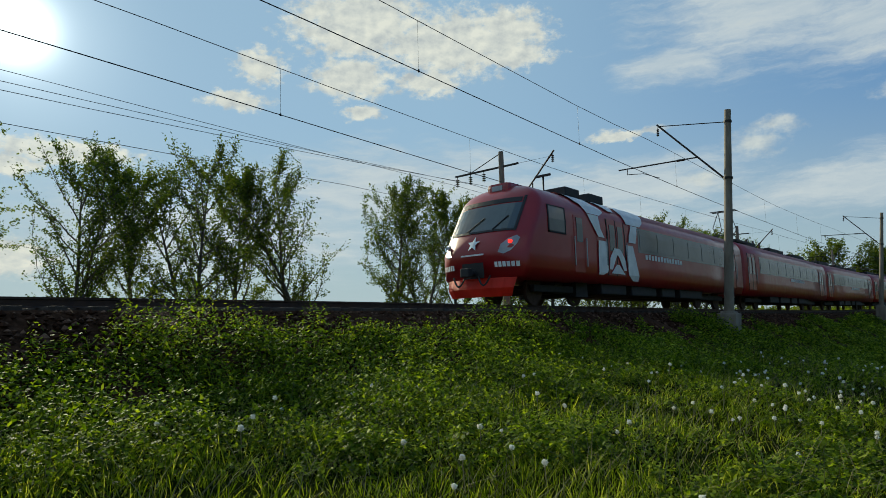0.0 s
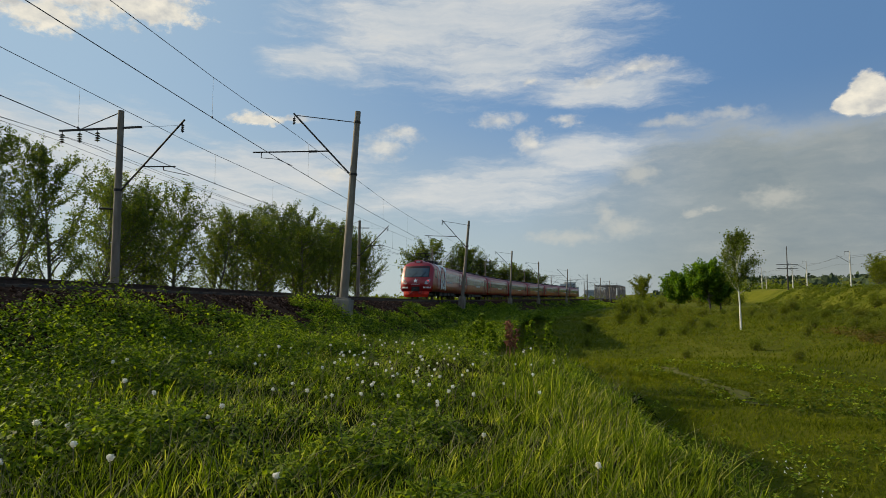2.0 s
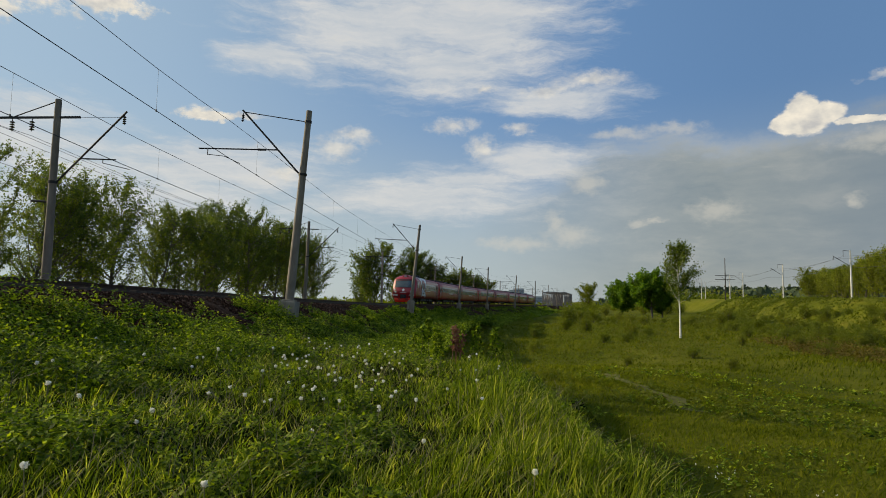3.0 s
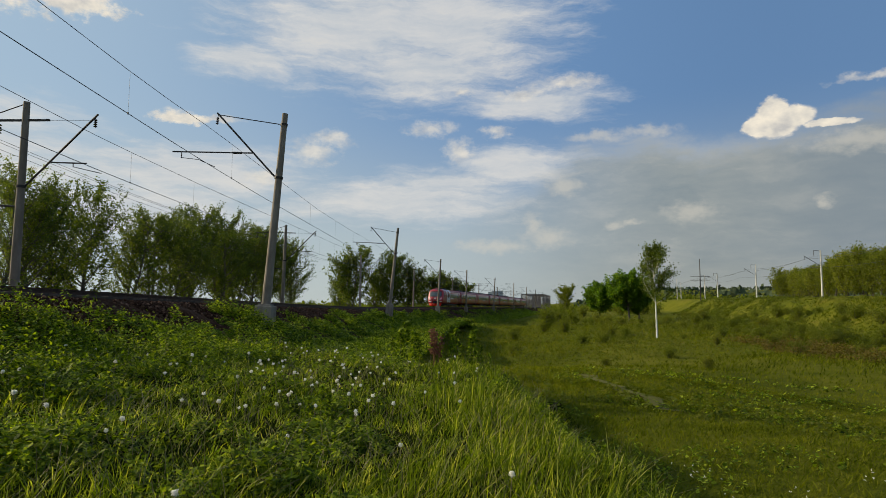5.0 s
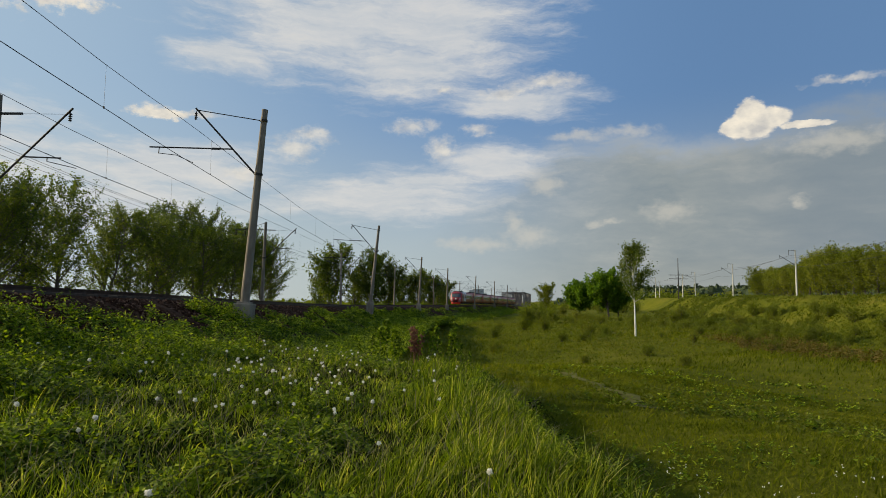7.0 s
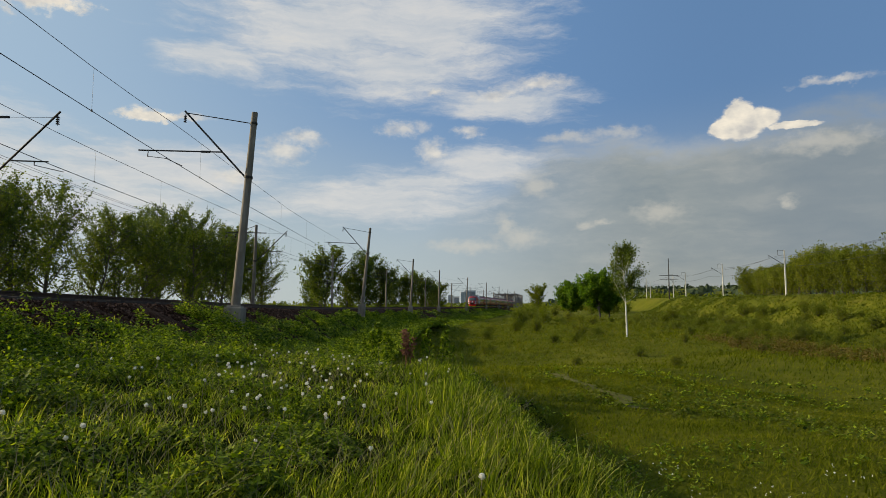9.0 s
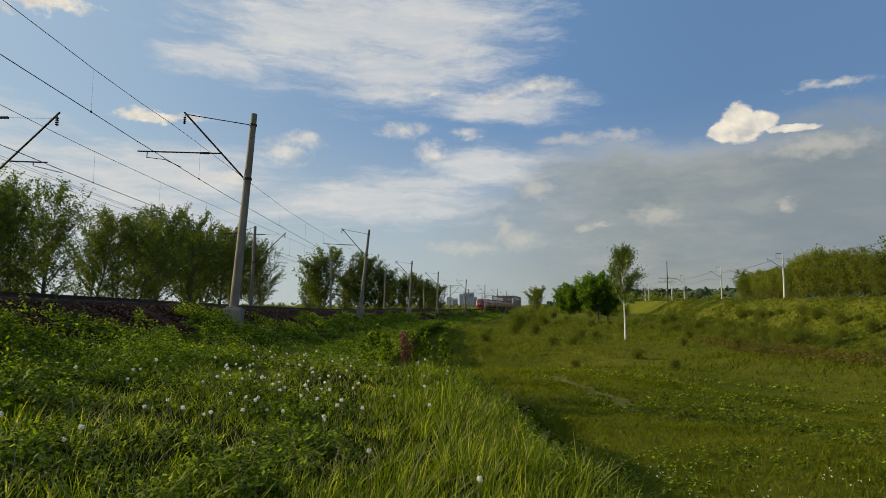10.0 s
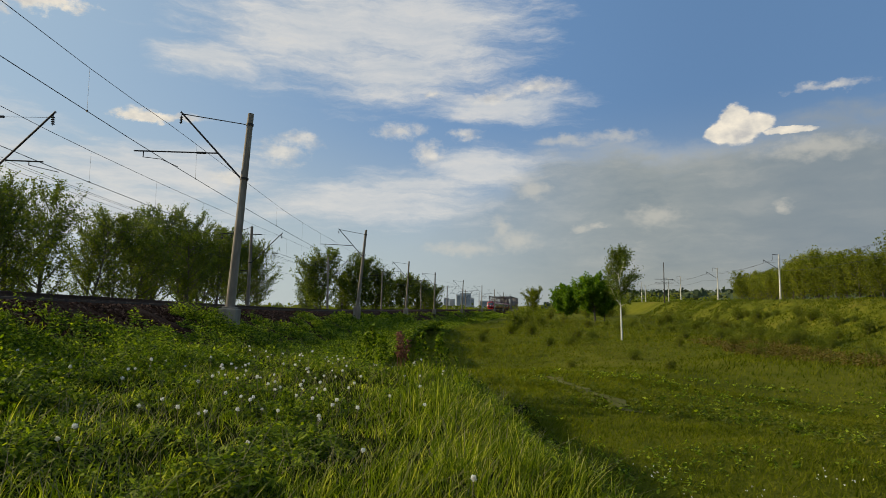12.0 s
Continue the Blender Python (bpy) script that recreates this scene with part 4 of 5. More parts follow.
def grass_object(name, x, y, height, width, mat, label, lean=.28, tilt=None):
    v, q, t = blades(x, y, height, width, lean, .45, tilt)
    ob = new(name, mesh_from(name, v, [q, t], mat))
    return tagged(ob, label, "grass", kind="stuff")


def crest(x, y):
    """1 along the ledge's rim, where the grass stands tallest."""
    return smoothstep(x + rim(y), 11.2, 13.2) * smoothstep(y, 3, 9) * (1 - smoothstep(x + rim(y), 14.5, 15.2))


x, y, r = scatter(190000, 1.6, 30, -92, 62, .85)
keep = (x - axis_x(y) > 5.4) & (y < 25) & (x + rim(y) < 15.0) & (y > -6)
keep &= rng.random(len(x)) < .25 + .6 * patch(x, y, 1.5, 2.0) ** 1.4
x, y, r = x[keep], y[keep], r[keep]
h = (.10 + .14 * patch(x, y, 1.0, 4.0) + .10 * crest(x, y)) * rng.uniform(.55, 1.35, len(x))
grass_object("grass", x, y, h, (.0042 + .0007 * r) * rng.uniform(.7, 1.4, len(x)), GRASS, "lush green uncut grass blades on the ledge by the tracks", .34)

x, y, r = scatter(17000, 1.7, 28, -92, 62, .95)
keep = (x - axis_x(y) > 6.0) & (y < 24.5) & (x + rim(y) < 14.8) & (y > -6)
keep &= rng.random(len(x)) < .22 + .78 * np.maximum(patch(x, y, 1.1, 4.0) ** 1.6, crest(x, y))
x, y, r = x[keep], y[keep], r[keep]
h = (.20 + .20 * patch(x, y, .9, 4.0) ** 1.4 + .24 * crest(x, y)) * rng.uniform(.7, 1.25, len(x))
tx, ty, th, tw, tt = tufts(x, y, r, 13, .06 + .12 * rng.random(len(x)), h, .0042 + .0007 * r)
grass_object("grass_tufts", tx, ty, th, tw, GRASS, "tall arching grass tufts on the ledge by the tracks", tilt=tt)

# the rest of the ledge, thinner
x, y, r = scatter(90000, .3, 16, 0, 360, 1.3)
keep = (x - axis_x(y) > 4.0) & (x < 15.2) & ((r < 1.7) | (y < -5) | (np.degrees(np.arctan2(x - SPOT[0], y - SPOT[1])) > 62) | (np.degrees(np.arctan2(x - SPOT[0], y - SPOT[1])) < -92))
x, y, r = x[keep], y[keep], r[keep]
grass_object("ledge_grass", x, y, rng.uniform(.12, .34, len(x)), rng.uniform(.008, .016, len(x)), GRASS, "uncut green grass on the back of the ledge")

# dry bent stalks among it
x, y, r = scatter(11000, 2, 26, -85, 45, 1.0)
keep = (x - axis_x(y) > 4.5) & (x < 15) & (y < 24)
x, y, r = x[keep], y[keep], r[keep]
grass_object("dry_grass", x, y, rng.uniform(.25, .6, len(x)), .0035 + .0005 * r, STRAW, "pale dry grass stalks among the green", .45)

TRODDEN = ((18.9, 20.5), (18.75, 22.8), (18.4, 25.5), (18.3, 28.5), (18.0, 31.5))


def on_trail(x, y):
    return (np.abs(x - np.interp(y, [p[1] for p in TRODDEN], [p[0] for p in TRODDEN])) < .40) & (y > 20.5) & (y < 31.5)


# the hollow's shorter turf
x, y, r = scatter(170000, 4, 130, -25, 66, .72)
keep = (x - axis_x(y) > 5) & ((x + rim(y) > 15.2) | (y > 26)) & (x - bank_x(y) < -2)
keep &= (rng.random(len(x)) < .3 + .7 * patch(x, y, .35, 1.0)) & ~on_trail(x, y)
x, y, r = x[keep], y[keep], r[keep]
h = (.06 + .20 * patch(x, y, .16, 3.0) ** 2 + .0014 * r) * rng.uniform(.6, 1.4, len(x))
grass_object("meadow_grass", x, y, h, (.008 + .0011 * r) * rng.uniform(.7, 1.4, len(x)), FIELD_GRASS, "short yellow-green meadow grass in the hollow")


def weeds(name, x, y, height, per, size, mat, label):
    """Leafy herbs: leaves set round upright stalks."""
    n = len(x)
    z = ground_z(x, y)
    if name in ("embankment_weeds", "embankment_herbs"):      # those at the top root in the ballast
        z = np.maximum(z, rail_z(y) + np.interp(x - axis_x(y), (1.5, 2.3, 3.0, 3.8, 4.6, 5.6), (-.24, -.64, -.98, -1.38, -1.84, -2.45)))
    # leaves stand out round the stalk in drooping tiers, larger below
    f = (.12 + .88 * np.floor(rng.random((n, per)) * 5) / 4.0) * rng.uniform(.85, 1.08, (n, per))
    a = rng.uniform(0, 2 * math.pi, (n, per))
    out = height[:, None] * .30 * (1.1 - .75 * f) * rng.uniform(.1, 1, (n, per))
    lean = rng.normal(0, .22, (n, 1, 2)) * (height[:, None] * f)[:, :, None]
    way = np.stack([np.cos(a), np.sin(a), rng.normal(-.15, .40, (n, per))], -1)
    p = np.stack([x[:, None] + out * np.cos(a) + lean[:, :, 0], y[:, None] + out * np.sin(a) + lean[:, :, 1], z[:, None] + height[:, None] * f], -1)
    L = (np.asarray(size)[:, None] * rng.uniform(.6, 1.35, (n, per)) * (1.25 - .5 * f))[:, :, None]
    flat = np.stack([-np.sin(a), np.cos(a), rng.normal(0, .45, (n, per))], -1)
    up = np.array((0, 0, 1.0))
    v = np.stack([p, p + way * L * .48 + flat * L * .30 - up * L * .06, p + way * L - up * L * .12, p + way * L * .48 - flat * L * .30 - up * L * .06], 2).reshape(-1, 3)
    q = np.arange(len(v)).reshape(-1, 4)
    return tagged(new(name, mesh_from(name, v, q, mat)), label, "weeds", kind="stuff")


# on the embankment's flank
n = 44000
y = -8 + 128 * rng.random(n) ** 1.5
off = 2.1 + 8.4 * rng.random(n)
x = axis_x(y) + off
clump = patch(x, y, 1.25, 6.0) * .6 + patch(x + 3, y, .5, 1.0) * .4
keep = (clump > np.interp(off, (2.1, 2.7, 3.3, 4.2, 7.5), (.86, .66, .40, .26, .40)) - .16 * (1 - smoothstep(y, 24, 40)) - .14 * (1 - smoothstep(y, 6, 15))) & ((off < 6.8) | (y > 20)) & (rng.random(n) < .8)
x, y, off, clump = x[keep], y[keep], off[keep], clump[keep]
hh = rng.uniform(.6, 1.1, len(x)) * (.13 + .95 * (np.clip(clump - .30, 0, .5) / .42) ** 1.5) * np.interp(off, (2.1, 3.0, 4.0, 5.5, 7.0), (.38, .62, .95, .95, .6))
weeds("embankment_weeds", x, y, np.clip(hh * 1.2, .12, .95) * np.interp(y, (18, 36), (1, .6)), 15, .040 + .0024 * np.hypot(x - 12, y), WEED, "dense leafy green weeds on the embankment flank")
# a closed cover where the line leaves the view
n = 5200
y = rng.uniform(-7, 15, n)
off = rng.uniform(2.5, 6.6, n)
x = off + axis_x(y)
weeds("embankment_herbs", x, y, rng.uniform(.12, .34, n) * (.5 + 1.1 * patch(x, y, 1.7, 13.0)), 13, .045 + .0022 * np.hypot(x - 12, y), WEED, "nettles and low herbs on the embankment flank")
# coarse grass between the weeds
n = 14000
y = -8 + 90 * rng.random(n) ** 1.4
off = 2.5 + 4.6 * rng.random(n)
x = axis_x(y) + off
keep = rng.random(n) < np.interp(off + 1.0 * (1 - smoothstep(y, 6, 15)), (2.5, 3.2, 5), (.10, .5, 1)) * patch(x, y, .8, 9.0)
x, y = x[keep], y[keep]
r = np.hypot(x - 12, y)
tx, ty, th, tw, tt = tufts(x, y, r, 8, np.full(len(x), .16), rng.uniform(.22, .5, len(x)) * np.interp(y, (18, 36), (1, .6)), .005 + .0009 * r)
grass_object("embankment_grass", tx, ty, th, tw, GRASS, "rough grass tufts on the embankment flank", tilt=tt)
n = 7000
y = rng.uniform(112, 300, n)
off = rng.uniform(2.4, 12, n)
x = axis_x(y) + off
keep = patch(x, y, .5, 6.0) > .3
x, y, off = x[keep], y[keep], off[keep]
weeds("far_embankment_weeds", x, y, rng.uniform(.25, .6, len(x)), 9, .12 + .0016 * y, WEED, "green weeds down the embankment along the bend")
# low leafy patches on the ledge
x, y, r = scatter(15000, 2.2, 24, -88, 40, 1.0)
herb = patch(x, y, .95, 11.0)
keep = (x - axis_x(y) > 6) & (x + rim(y) < 14.2) & (y < 25) & (herb > .60 + .25 * crest(x, y))
x, y, r, herb = x[keep], y[keep], r[keep], herb[keep]
weeds("ledge_herbs", x, y, rng.uniform(.7, 1.15, len(x)) * (.16 + .75 * (herb - .58)), 18, .036 + .0030 * r, WEED, "low dark-green leafy herbs among the grass")
# the larger mounds of nettles and dock leaves
MOUNDS = ((6.7, 9.4, 1.0, .42), (5.6, 11.0, .9, .40), (8.3, 6.2, .8, .36), (10.1, 10.5, .6, .28), (10.75, 8.8, .75, .34), (10.5, 6.5, .6, .28), (6.4, 14.0, .9, .36), (6.9, 17.0, 1.0, .42),
          (7.0, 4.6, .6, .34), (5.6, 6.9, .6, .32), (11.6, 5.6, .5, .26))
for u, w, radius, tall in MOUNDS:
    n = int(230 * radius)
    f, a = np.sqrt(rng.random(n)), rng.uniform(0, 6.283, n)
    x, y = u + radius * f * np.cos(a), w + radius * f * np.sin(a)
    h = tall * (1.05 - .7 * f * f) * rng.uniform(.6, 1.15, n)
    weeds("herb_mound", x, y, h, 20, np.full(n, .055 + .0028 * math.hypot(u - 12.4, w)), WEED, "dark-green mound of nettles and dock leaves in the grass")
# rank growth down the ledge's side
n = 2600
y = rng.uniform(2, 25, n)
x = 14.35 - rim(y) + 1.5 * rng.random(n) ** 1.3
weeds("rim_weeds", x, y, rng.uniform(.10, .28, n) * (.5 + patch(x, y, 1.3, 3.0)), 12, .045 + .003 * y, WEED, "dark leafy weeds down the side of the ledge")
# short turf at the hollow's near side
x, y, r = scatter(210000, 5, 34, 4, 62, 1.25)
keep = (x + rim(y) > 15.1) & (rng.random(len(x)) < .25 + .75 * patch(x, y, .7, 8.0)) & ~on_trail(x, y)
x, y, r = x[keep], y[keep], r[keep]
h = (.045 + .10 * patch(x, y, .5, 3.0) ** 2) * rng.uniform(.6, 1.5, len(x))
grass_object("hollow_turf", x, y, h, (.007 + .0007 * r) * rng.uniform(.7, 1.4, len(x)), FIELD_GRASS, "short dense turf in the hollow below the ledge", .5)
x, y, r = scatter(2600, 9, 40, 8, 50, 1.0)
keep = (x + rim(y) > 15.4) & (patch(x, y, .6, 5.0) > .52)
x, y, r = x[keep], y[keep], r[keep]
weeds("turf_herbs", x, y, rng.uniform(.08, .24, len(x)), 9, .045 + .003 * r, WEED, "low broad-leaved herbs in the hollow's turf")
# herbs on the far bank and through the hollow
n = 12000
y = rng.uniform(35, 260, n)
bx = rng.uniform(-20, -3, n)
x = bank_x(y) + bx
keep = rng.random(n) < .1 + .85 * patch(x, y, .22, 9.0) ** 1.5
x, y, bx = x[keep], y[keep], bx[keep]
weeds("bank_weeds", x, y, rng.uniform(.25, .65, len(x)) * (.5 + .8 * patch(x, y, .12, 2.0)), 13, .13 + .0010 * y, SHRUB, "tall mixed weeds covering the far bank")
n = 12000
x, y, r = scatter(n, 20, 190, -6, 45, 1.2)
keep = (x - axis_x(y) > 11) & (x - bank_x(y) < -20) & (patch(x, y, .11, 5.0) + .25 * smoothstep(r, 40, 90) > .60)
x, y, r = x[keep], y[keep], r[keep]
weeds("hollow_weeds", x, y, rng.uniform(.25, .75, len(x)) * (.6 + .005 * r), 14, .08 + .0013 * r, SHRUB, "patches of scrubby weeds in the hollow")

n = 2600
x, y = rng.uniform(34, 66, n), rng.uniform(44, 76, n)
keep = ((np.abs(x - 45 + 2.5 * waves(x, y, .2, 1)) < 3.4) & (y < 73)) | (patch(x, y, .13, 12.0) > .86)
x, y = x[keep], y[keep]
weeds("brown_scrub", x, y, rng.uniform(.35, .95, len(x)), 16, np.full(len(x), .20), HEATH, "low brownish scrub across the hollow")

# loose stones down the ballast's shoulder
n = 15000
y = -6 + 66 * rng.random(n) ** 1.3
off = 1.55 + 2.7 * rng.random(n)
z = rail_z(y) + np.interp(off, (1.5, 2.3, 3.0, 3.8, 4.6), (-.24, -.64, -.98, -1.38, -1.84))
s = rng.uniform(.025, .075, n)
octa = np.array([(1, 0, 0), (-1, 0, 0), (0, 1, 0), (0, -1, 0), (0, 0, .8), (0, 0, -.8)])
v = np.stack([axis_x(y) + off, y, z], -1)[:, None, :] + octa[None] * s[:, None, None] * rng.uniform(.6, 1.3, (n, 6, 1))
tri = np.array([(0, 2, 4), (2, 1, 4), (1, 3, 4), (3, 0, 4), (2, 0, 5), (1, 2, 5), (3, 1, 5), (0, 3, 5)])
tagged(new("ballast_stones", mesh_from("ballast_stones", v.reshape(-1, 3), (np.arange(n)[:, None, None] * 6 + tri[None]).reshape(-1, 3), STONE)),
       "brown angular ballast stones on the shoulder", "stones", kind="stuff")


# ---- trees ----
def limb_path(p, d, length, r, rr, lift=.25, wob=.18, parts=5):
    pts = [(np.array(p, float), r)]
    d = np.array(d, float)
    for k in range(parts):
        d = d + rr.normal(0, wob, 3) * .5 + np.array((0, 0, lift)) * .4
        d /= np.linalg.norm(d)
        pts.append((pts[-1][0] + d * length / parts, r * (1 - (k + 1) / (parts + .6))))
    return pts


def make_tree(name, seed, height, spread, first, limbs, leaves, leaf, mat, bark, label, trunk_r=.16, rise=1.1, forks=1, aspect=.5, profile=None,
              wind=.0, tuft=.34, category="tree", sway=.10):
    """Trunk (or several), limbs, twigs and a crown of leaves set on the twigs."""
    rr = np.random.default_rng(seed)
    paths, tips = [], []
    for fk in range(forks):
        a = rr.uniform(0, 6.28)
        d0 = np.array((math.cos(a) * .16 * (forks > 1), math.sin(a) * .16 * (forks > 1), 1.0))
        hh = height * rr.uniform(.82, 1.0) if fk else height
        trunk = limb_path((rr.normal(0, .12) * (forks > 1), rr.normal(0, .12) * (forks > 1), -.4), d0, hh * .97, trunk_r, rr, .12, sway, 10)
        paths.append(trunk)
        for i in range(limbs):
            f = first + (1 - first) * (i + rr.random()) / limbs
            k = min(int(f * 10), 9)
            p = trunk[k][0] + (trunk[k + 1][0] - trunk[k][0]) * (f * 10 - k)
            g = (f - first) / (1 - first)
            reach = spread * (profile(g) if profile else (.35 + 1.5 * g * (1 - g) + .35 * (1 - g)))
            b = rr.uniform(0, 6.28)
            d = (math.cos(b) + wind, math.sin(b), rise * rr.uniform(.6, 1.3))
            d = np.array(d) / np.linalg.norm(d)
            ln = reach * rr.uniform(.75, 1.25) * 1.15
            lp = limb_path(p, d, ln, trunk_r * .42 * (1 - .6 * g), rr, .22, .2, 5)
            paths.append(lp)
            for j in range(1, 6):
                tips.append((lp[j][0], .5 + .12 * j, lp[j][0] - lp[j - 1][0]))
                for _ in range(2):
                    dd = (lp[j][0] - lp[j - 1][0]) / (ln / 5) + rr.normal(0, .55, 3) + np.array((0, 0, .3))
                    dd /= np.linalg.norm(dd)
                    tp = limb_path(lp[j][0], dd, ln * .32, .016, rr, .1, .2, 2)
                    paths.append(tp)
                    tips += [(tp[1][0], 1.0, dd), (tp[2][0], 1.2, dd)]
        tips.append((trunk[-1][0], 1.5, d0))
    v, f = tubes(paths, 5)
    tree = new(name)
    tagged(tree, label, category)
    child(new("trunk", mesh_from("trunk", v, f, bark, True)), tree)
    pts = np.array([t[0] for t in tips])
    wgt = np.array([t[1] for t in tips])
    pick = rr.choice(len(pts), leaves, p=wgt / wgt.sum())
    ways = np.array([t[2] / (np.linalg.norm(t[2]) + 1e-9) for t in tips])
    q = pts[pick] + ways[pick] * rr.uniform(-.9, 1.1, (leaves, 1)) * tuft * 1.5 + rr.normal(0, 1, (leaves, 3)) * tuft * .62 * np.array((1, 1, .9)) * rr.uniform(.3, 1.1, (leaves, 1))
    v, f = leaf_cards(q, rr, np.full(leaves, leaf), aspect, -.30)
    child(new("crown", mesh_from("crown", v, f, mat)), tree)
    return tree


def set_tree(proto, used, x, y, size, turn, sink=0.0, label="", group="", z=None):
    m = pose(x, y, (float(ground_z(x, y)) if z is None else z) - sink, 0, 0, turn)
    if proto in used:
        t = copy_thing(proto, m)
    else:
        t = proto
        used.append(proto)
    t.matrix_basis = m @ Matrix.Diagonal((size, size, size, 1))
    return tagged(t, label, "", group)


used = []
tr = random.Random(5)
airy = [make_tree("willow_tree", 20 + k, 12.6, 3.5, .16, 24, 15500, .15, WILLOW, BARK, "airy grey-green tree with upswept limbs behind the tracks",
                  .19, 1.0, 1 + k % 2, .55, None, .2, .22) for k in range(4)]
dense = [make_tree("willow_tree", 30 + k, 12.6, 4.1, .19, 22, 14500, .195, WILLOW, BARK, "full green roadside tree behind the tracks", .2, .85, 2, .55, None, .2,
                   .24) for k in range(3)]
ROW = ((5.0, 11.0), (10.9, 10.2), (14.0, 10.6), (16.6, 11.5), (19.6, 11.3), (24.2, 12.0), (33.3, 12.4), (36.0, 11.2))
for i, (y, h) in enumerate(ROW):
    set_tree(airy[i % 4], used, -22 + tr.uniform(-.8, .8), y, (h + .4) / 12.6, 57 * i, 0, "", "tree row behind the tracks")
y = 40.0
i = 0
while y < 122:
    h = 12.2 + (1.6 if y > 76 else 0) + (.8 if y > 98 else 0) + tr.uniform(-1.1, .6)
    set_tree(dense[i % 3] if y > 47 else airy[i % 4], used, -22.3 + tr.uniform(-1.5, 1.5), y, h / 12.6, 71 * i, 0, "", "tree row behind the tracks")
    y += tr.uniform(3.7, 5.0)
    i += 1
round_shape = lambda g: 1.05 * math.sqrt(max(.05, 1 - (1.35 * g - .35) ** 2))
broad = make_tree("poplar_tree", 45, 12.6, 4.6, .10, 24, 10000, .36, WILLOW, BARK, "broad leafy green tree beyond the bend of the tracks", .2, .85, 2, .6, None, 0, .42)
for x, y, h in ((-18.5, 168, 15.0), (-8.6, 172, 14.2), (-5.0, 178, 13.0), (-13.5, 176, 10), (2.0, 208, 11.5), (-2.5, 205, 10.5), (5.5, 214, 11.0), (8.5, 222, 10.0),
                (-26, 190, 10), (12, 245, 9.5)):
    set_tree(broad, used, x, y, h * 1.12 / 12.6, 83 * i, 0, "", "trees beyond the bend")
    i += 1

birch = make_tree("birch_tree", 51, 11.2, 2.25, .40, 26, 9000, .20, BIRCH, BIRCH_BARK, "slender birch with white trunk and light green crown", .13, 1.0, 1, .6,
                  lambda g: .28 + 1.35 * (g + .12) ** .5 * (1 - g) ** .8, .05, .34, sway=.025)
set_tree(birch, used, 35.5, 78, 1.0, 40, z=-3.72)
maple = make_tree("maple_tree", 61, 11.2, 4.4, .26, 46, 21000, .50, MAPLE, BARK, "round deep-green maple with dense crown on the meadow", .34, .55, 1, .75, round_shape, 0, .52, sway=.04)
set_tree(maple, used, 50.6, 150, .87, 15, z=-3.25)
set_tree(maple, used, 45.2, 158, .72, 200, z=-3.3, label="smaller round maple with dense green crown")
set_tree(maple, used, 54.2, 155, .60, 100, z=-3.2, label="round dark-green maple standing behind another")
pussy = make_tree("willow_tree", 66, 7.2, 2.7, .2, 20, 5200, .30, SHRUB, BARK, "small yellowish round willow on the meadow", .16, .8, 1, .6, round_shape, 0, .4)
set_tree(pussy, used, 44.6, 205, 1.25, 0, z=-2.9)

# the wood on top of the far bank
bankwood = [make_tree("alder_tree", 70 + k, 10.5, 3.3, .10, 18, 3300, .42, ALDER, BARK, "yellow-green young tree on the far bank", .12, .85, 2, .5, None, 0, .50) for k in range(3)]
i = 0
y = 62.0
while y < 204:
    for row in (6.5, 11.5):
        h = 9.6 + tr.uniform(-1.6, 1.2) - (1.4 if y > 165 else 0) - (1.4 if 105 < y < 135 else 0)
        set_tree(bankwood[i % 3], used, float(bank_x(y)) + row + tr.uniform(-1, 1), y, h / 10.5, 67 * i, .1, "", "wood on the far bank")
        i += 1
        y += tr.uniform(1.6, 2.6)


def make_shrub(seed, label, mat, r=1.1, h=1.5, leaves=950, leaf=.17):
    rr = np.random.default_rng(seed)
    paths, pts = [], []
    for k in range(16):
        a, s = rr.uniform(0, 6.28), rr.uniform(.1, 1)
        p = limb_path((0, 0, -.1), (math.cos(a) * s, math.sin(a) * s, 1.1), h * rr.uniform(.6, 1.1), .02, rr, .15, .25, 4)
        paths.append(p)
        pts += [q for q, _ in p[2:]]
    v, f = tubes(paths, 4)
    shrub = new("shrub")
    tagged(shrub, label, "shrub")
    child(new("stem", mesh_from("stem", v, f, BARK, True)), shrub)
    pts = np.array(pts)
    q = pts[rr.integers(0, len(pts), leaves)] + rr.normal(0, .22 * r, (leaves, 3))
    q[:, 2] = np.abs(q[:, 2])
    v, f = leaf_cards(q, rr, np.full(leaves, leaf), .55, .1)
    child(new("foliage", mesh_from("foliage", v, f, mat)), shrub)
    return shrub


green_shrub = [make_shrub(80 + k, "low green shrub on rough grass", SHRUB) for k in range(3)]
behind = [make_shrub(90 + k, "light green shrub behind the tracks", BIRCH, 1.2, 2.4, 1300, .19) for k in range(2)]
i = 0
for k in range(64):
    y = -4 + 134 * (k / 64) + tr.uniform(-.8, .8)
    set_tree(behind[k % 2], used, -17.5 + tr.uniform(-3, 1.5), y, tr.uniform(.7, 1.25), 50 * k, 0, "", "shrubs behind the tracks")
for k in range(26):
    y = 128 + 90 * k / 26
    set_tree(behind[k % 2], used, float(axis_x(y)) - 14 + tr.uniform(-4, 2), y, tr.uniform(.7, 1.3), 50 * k, 0, "", "shrubs behind the tracks")
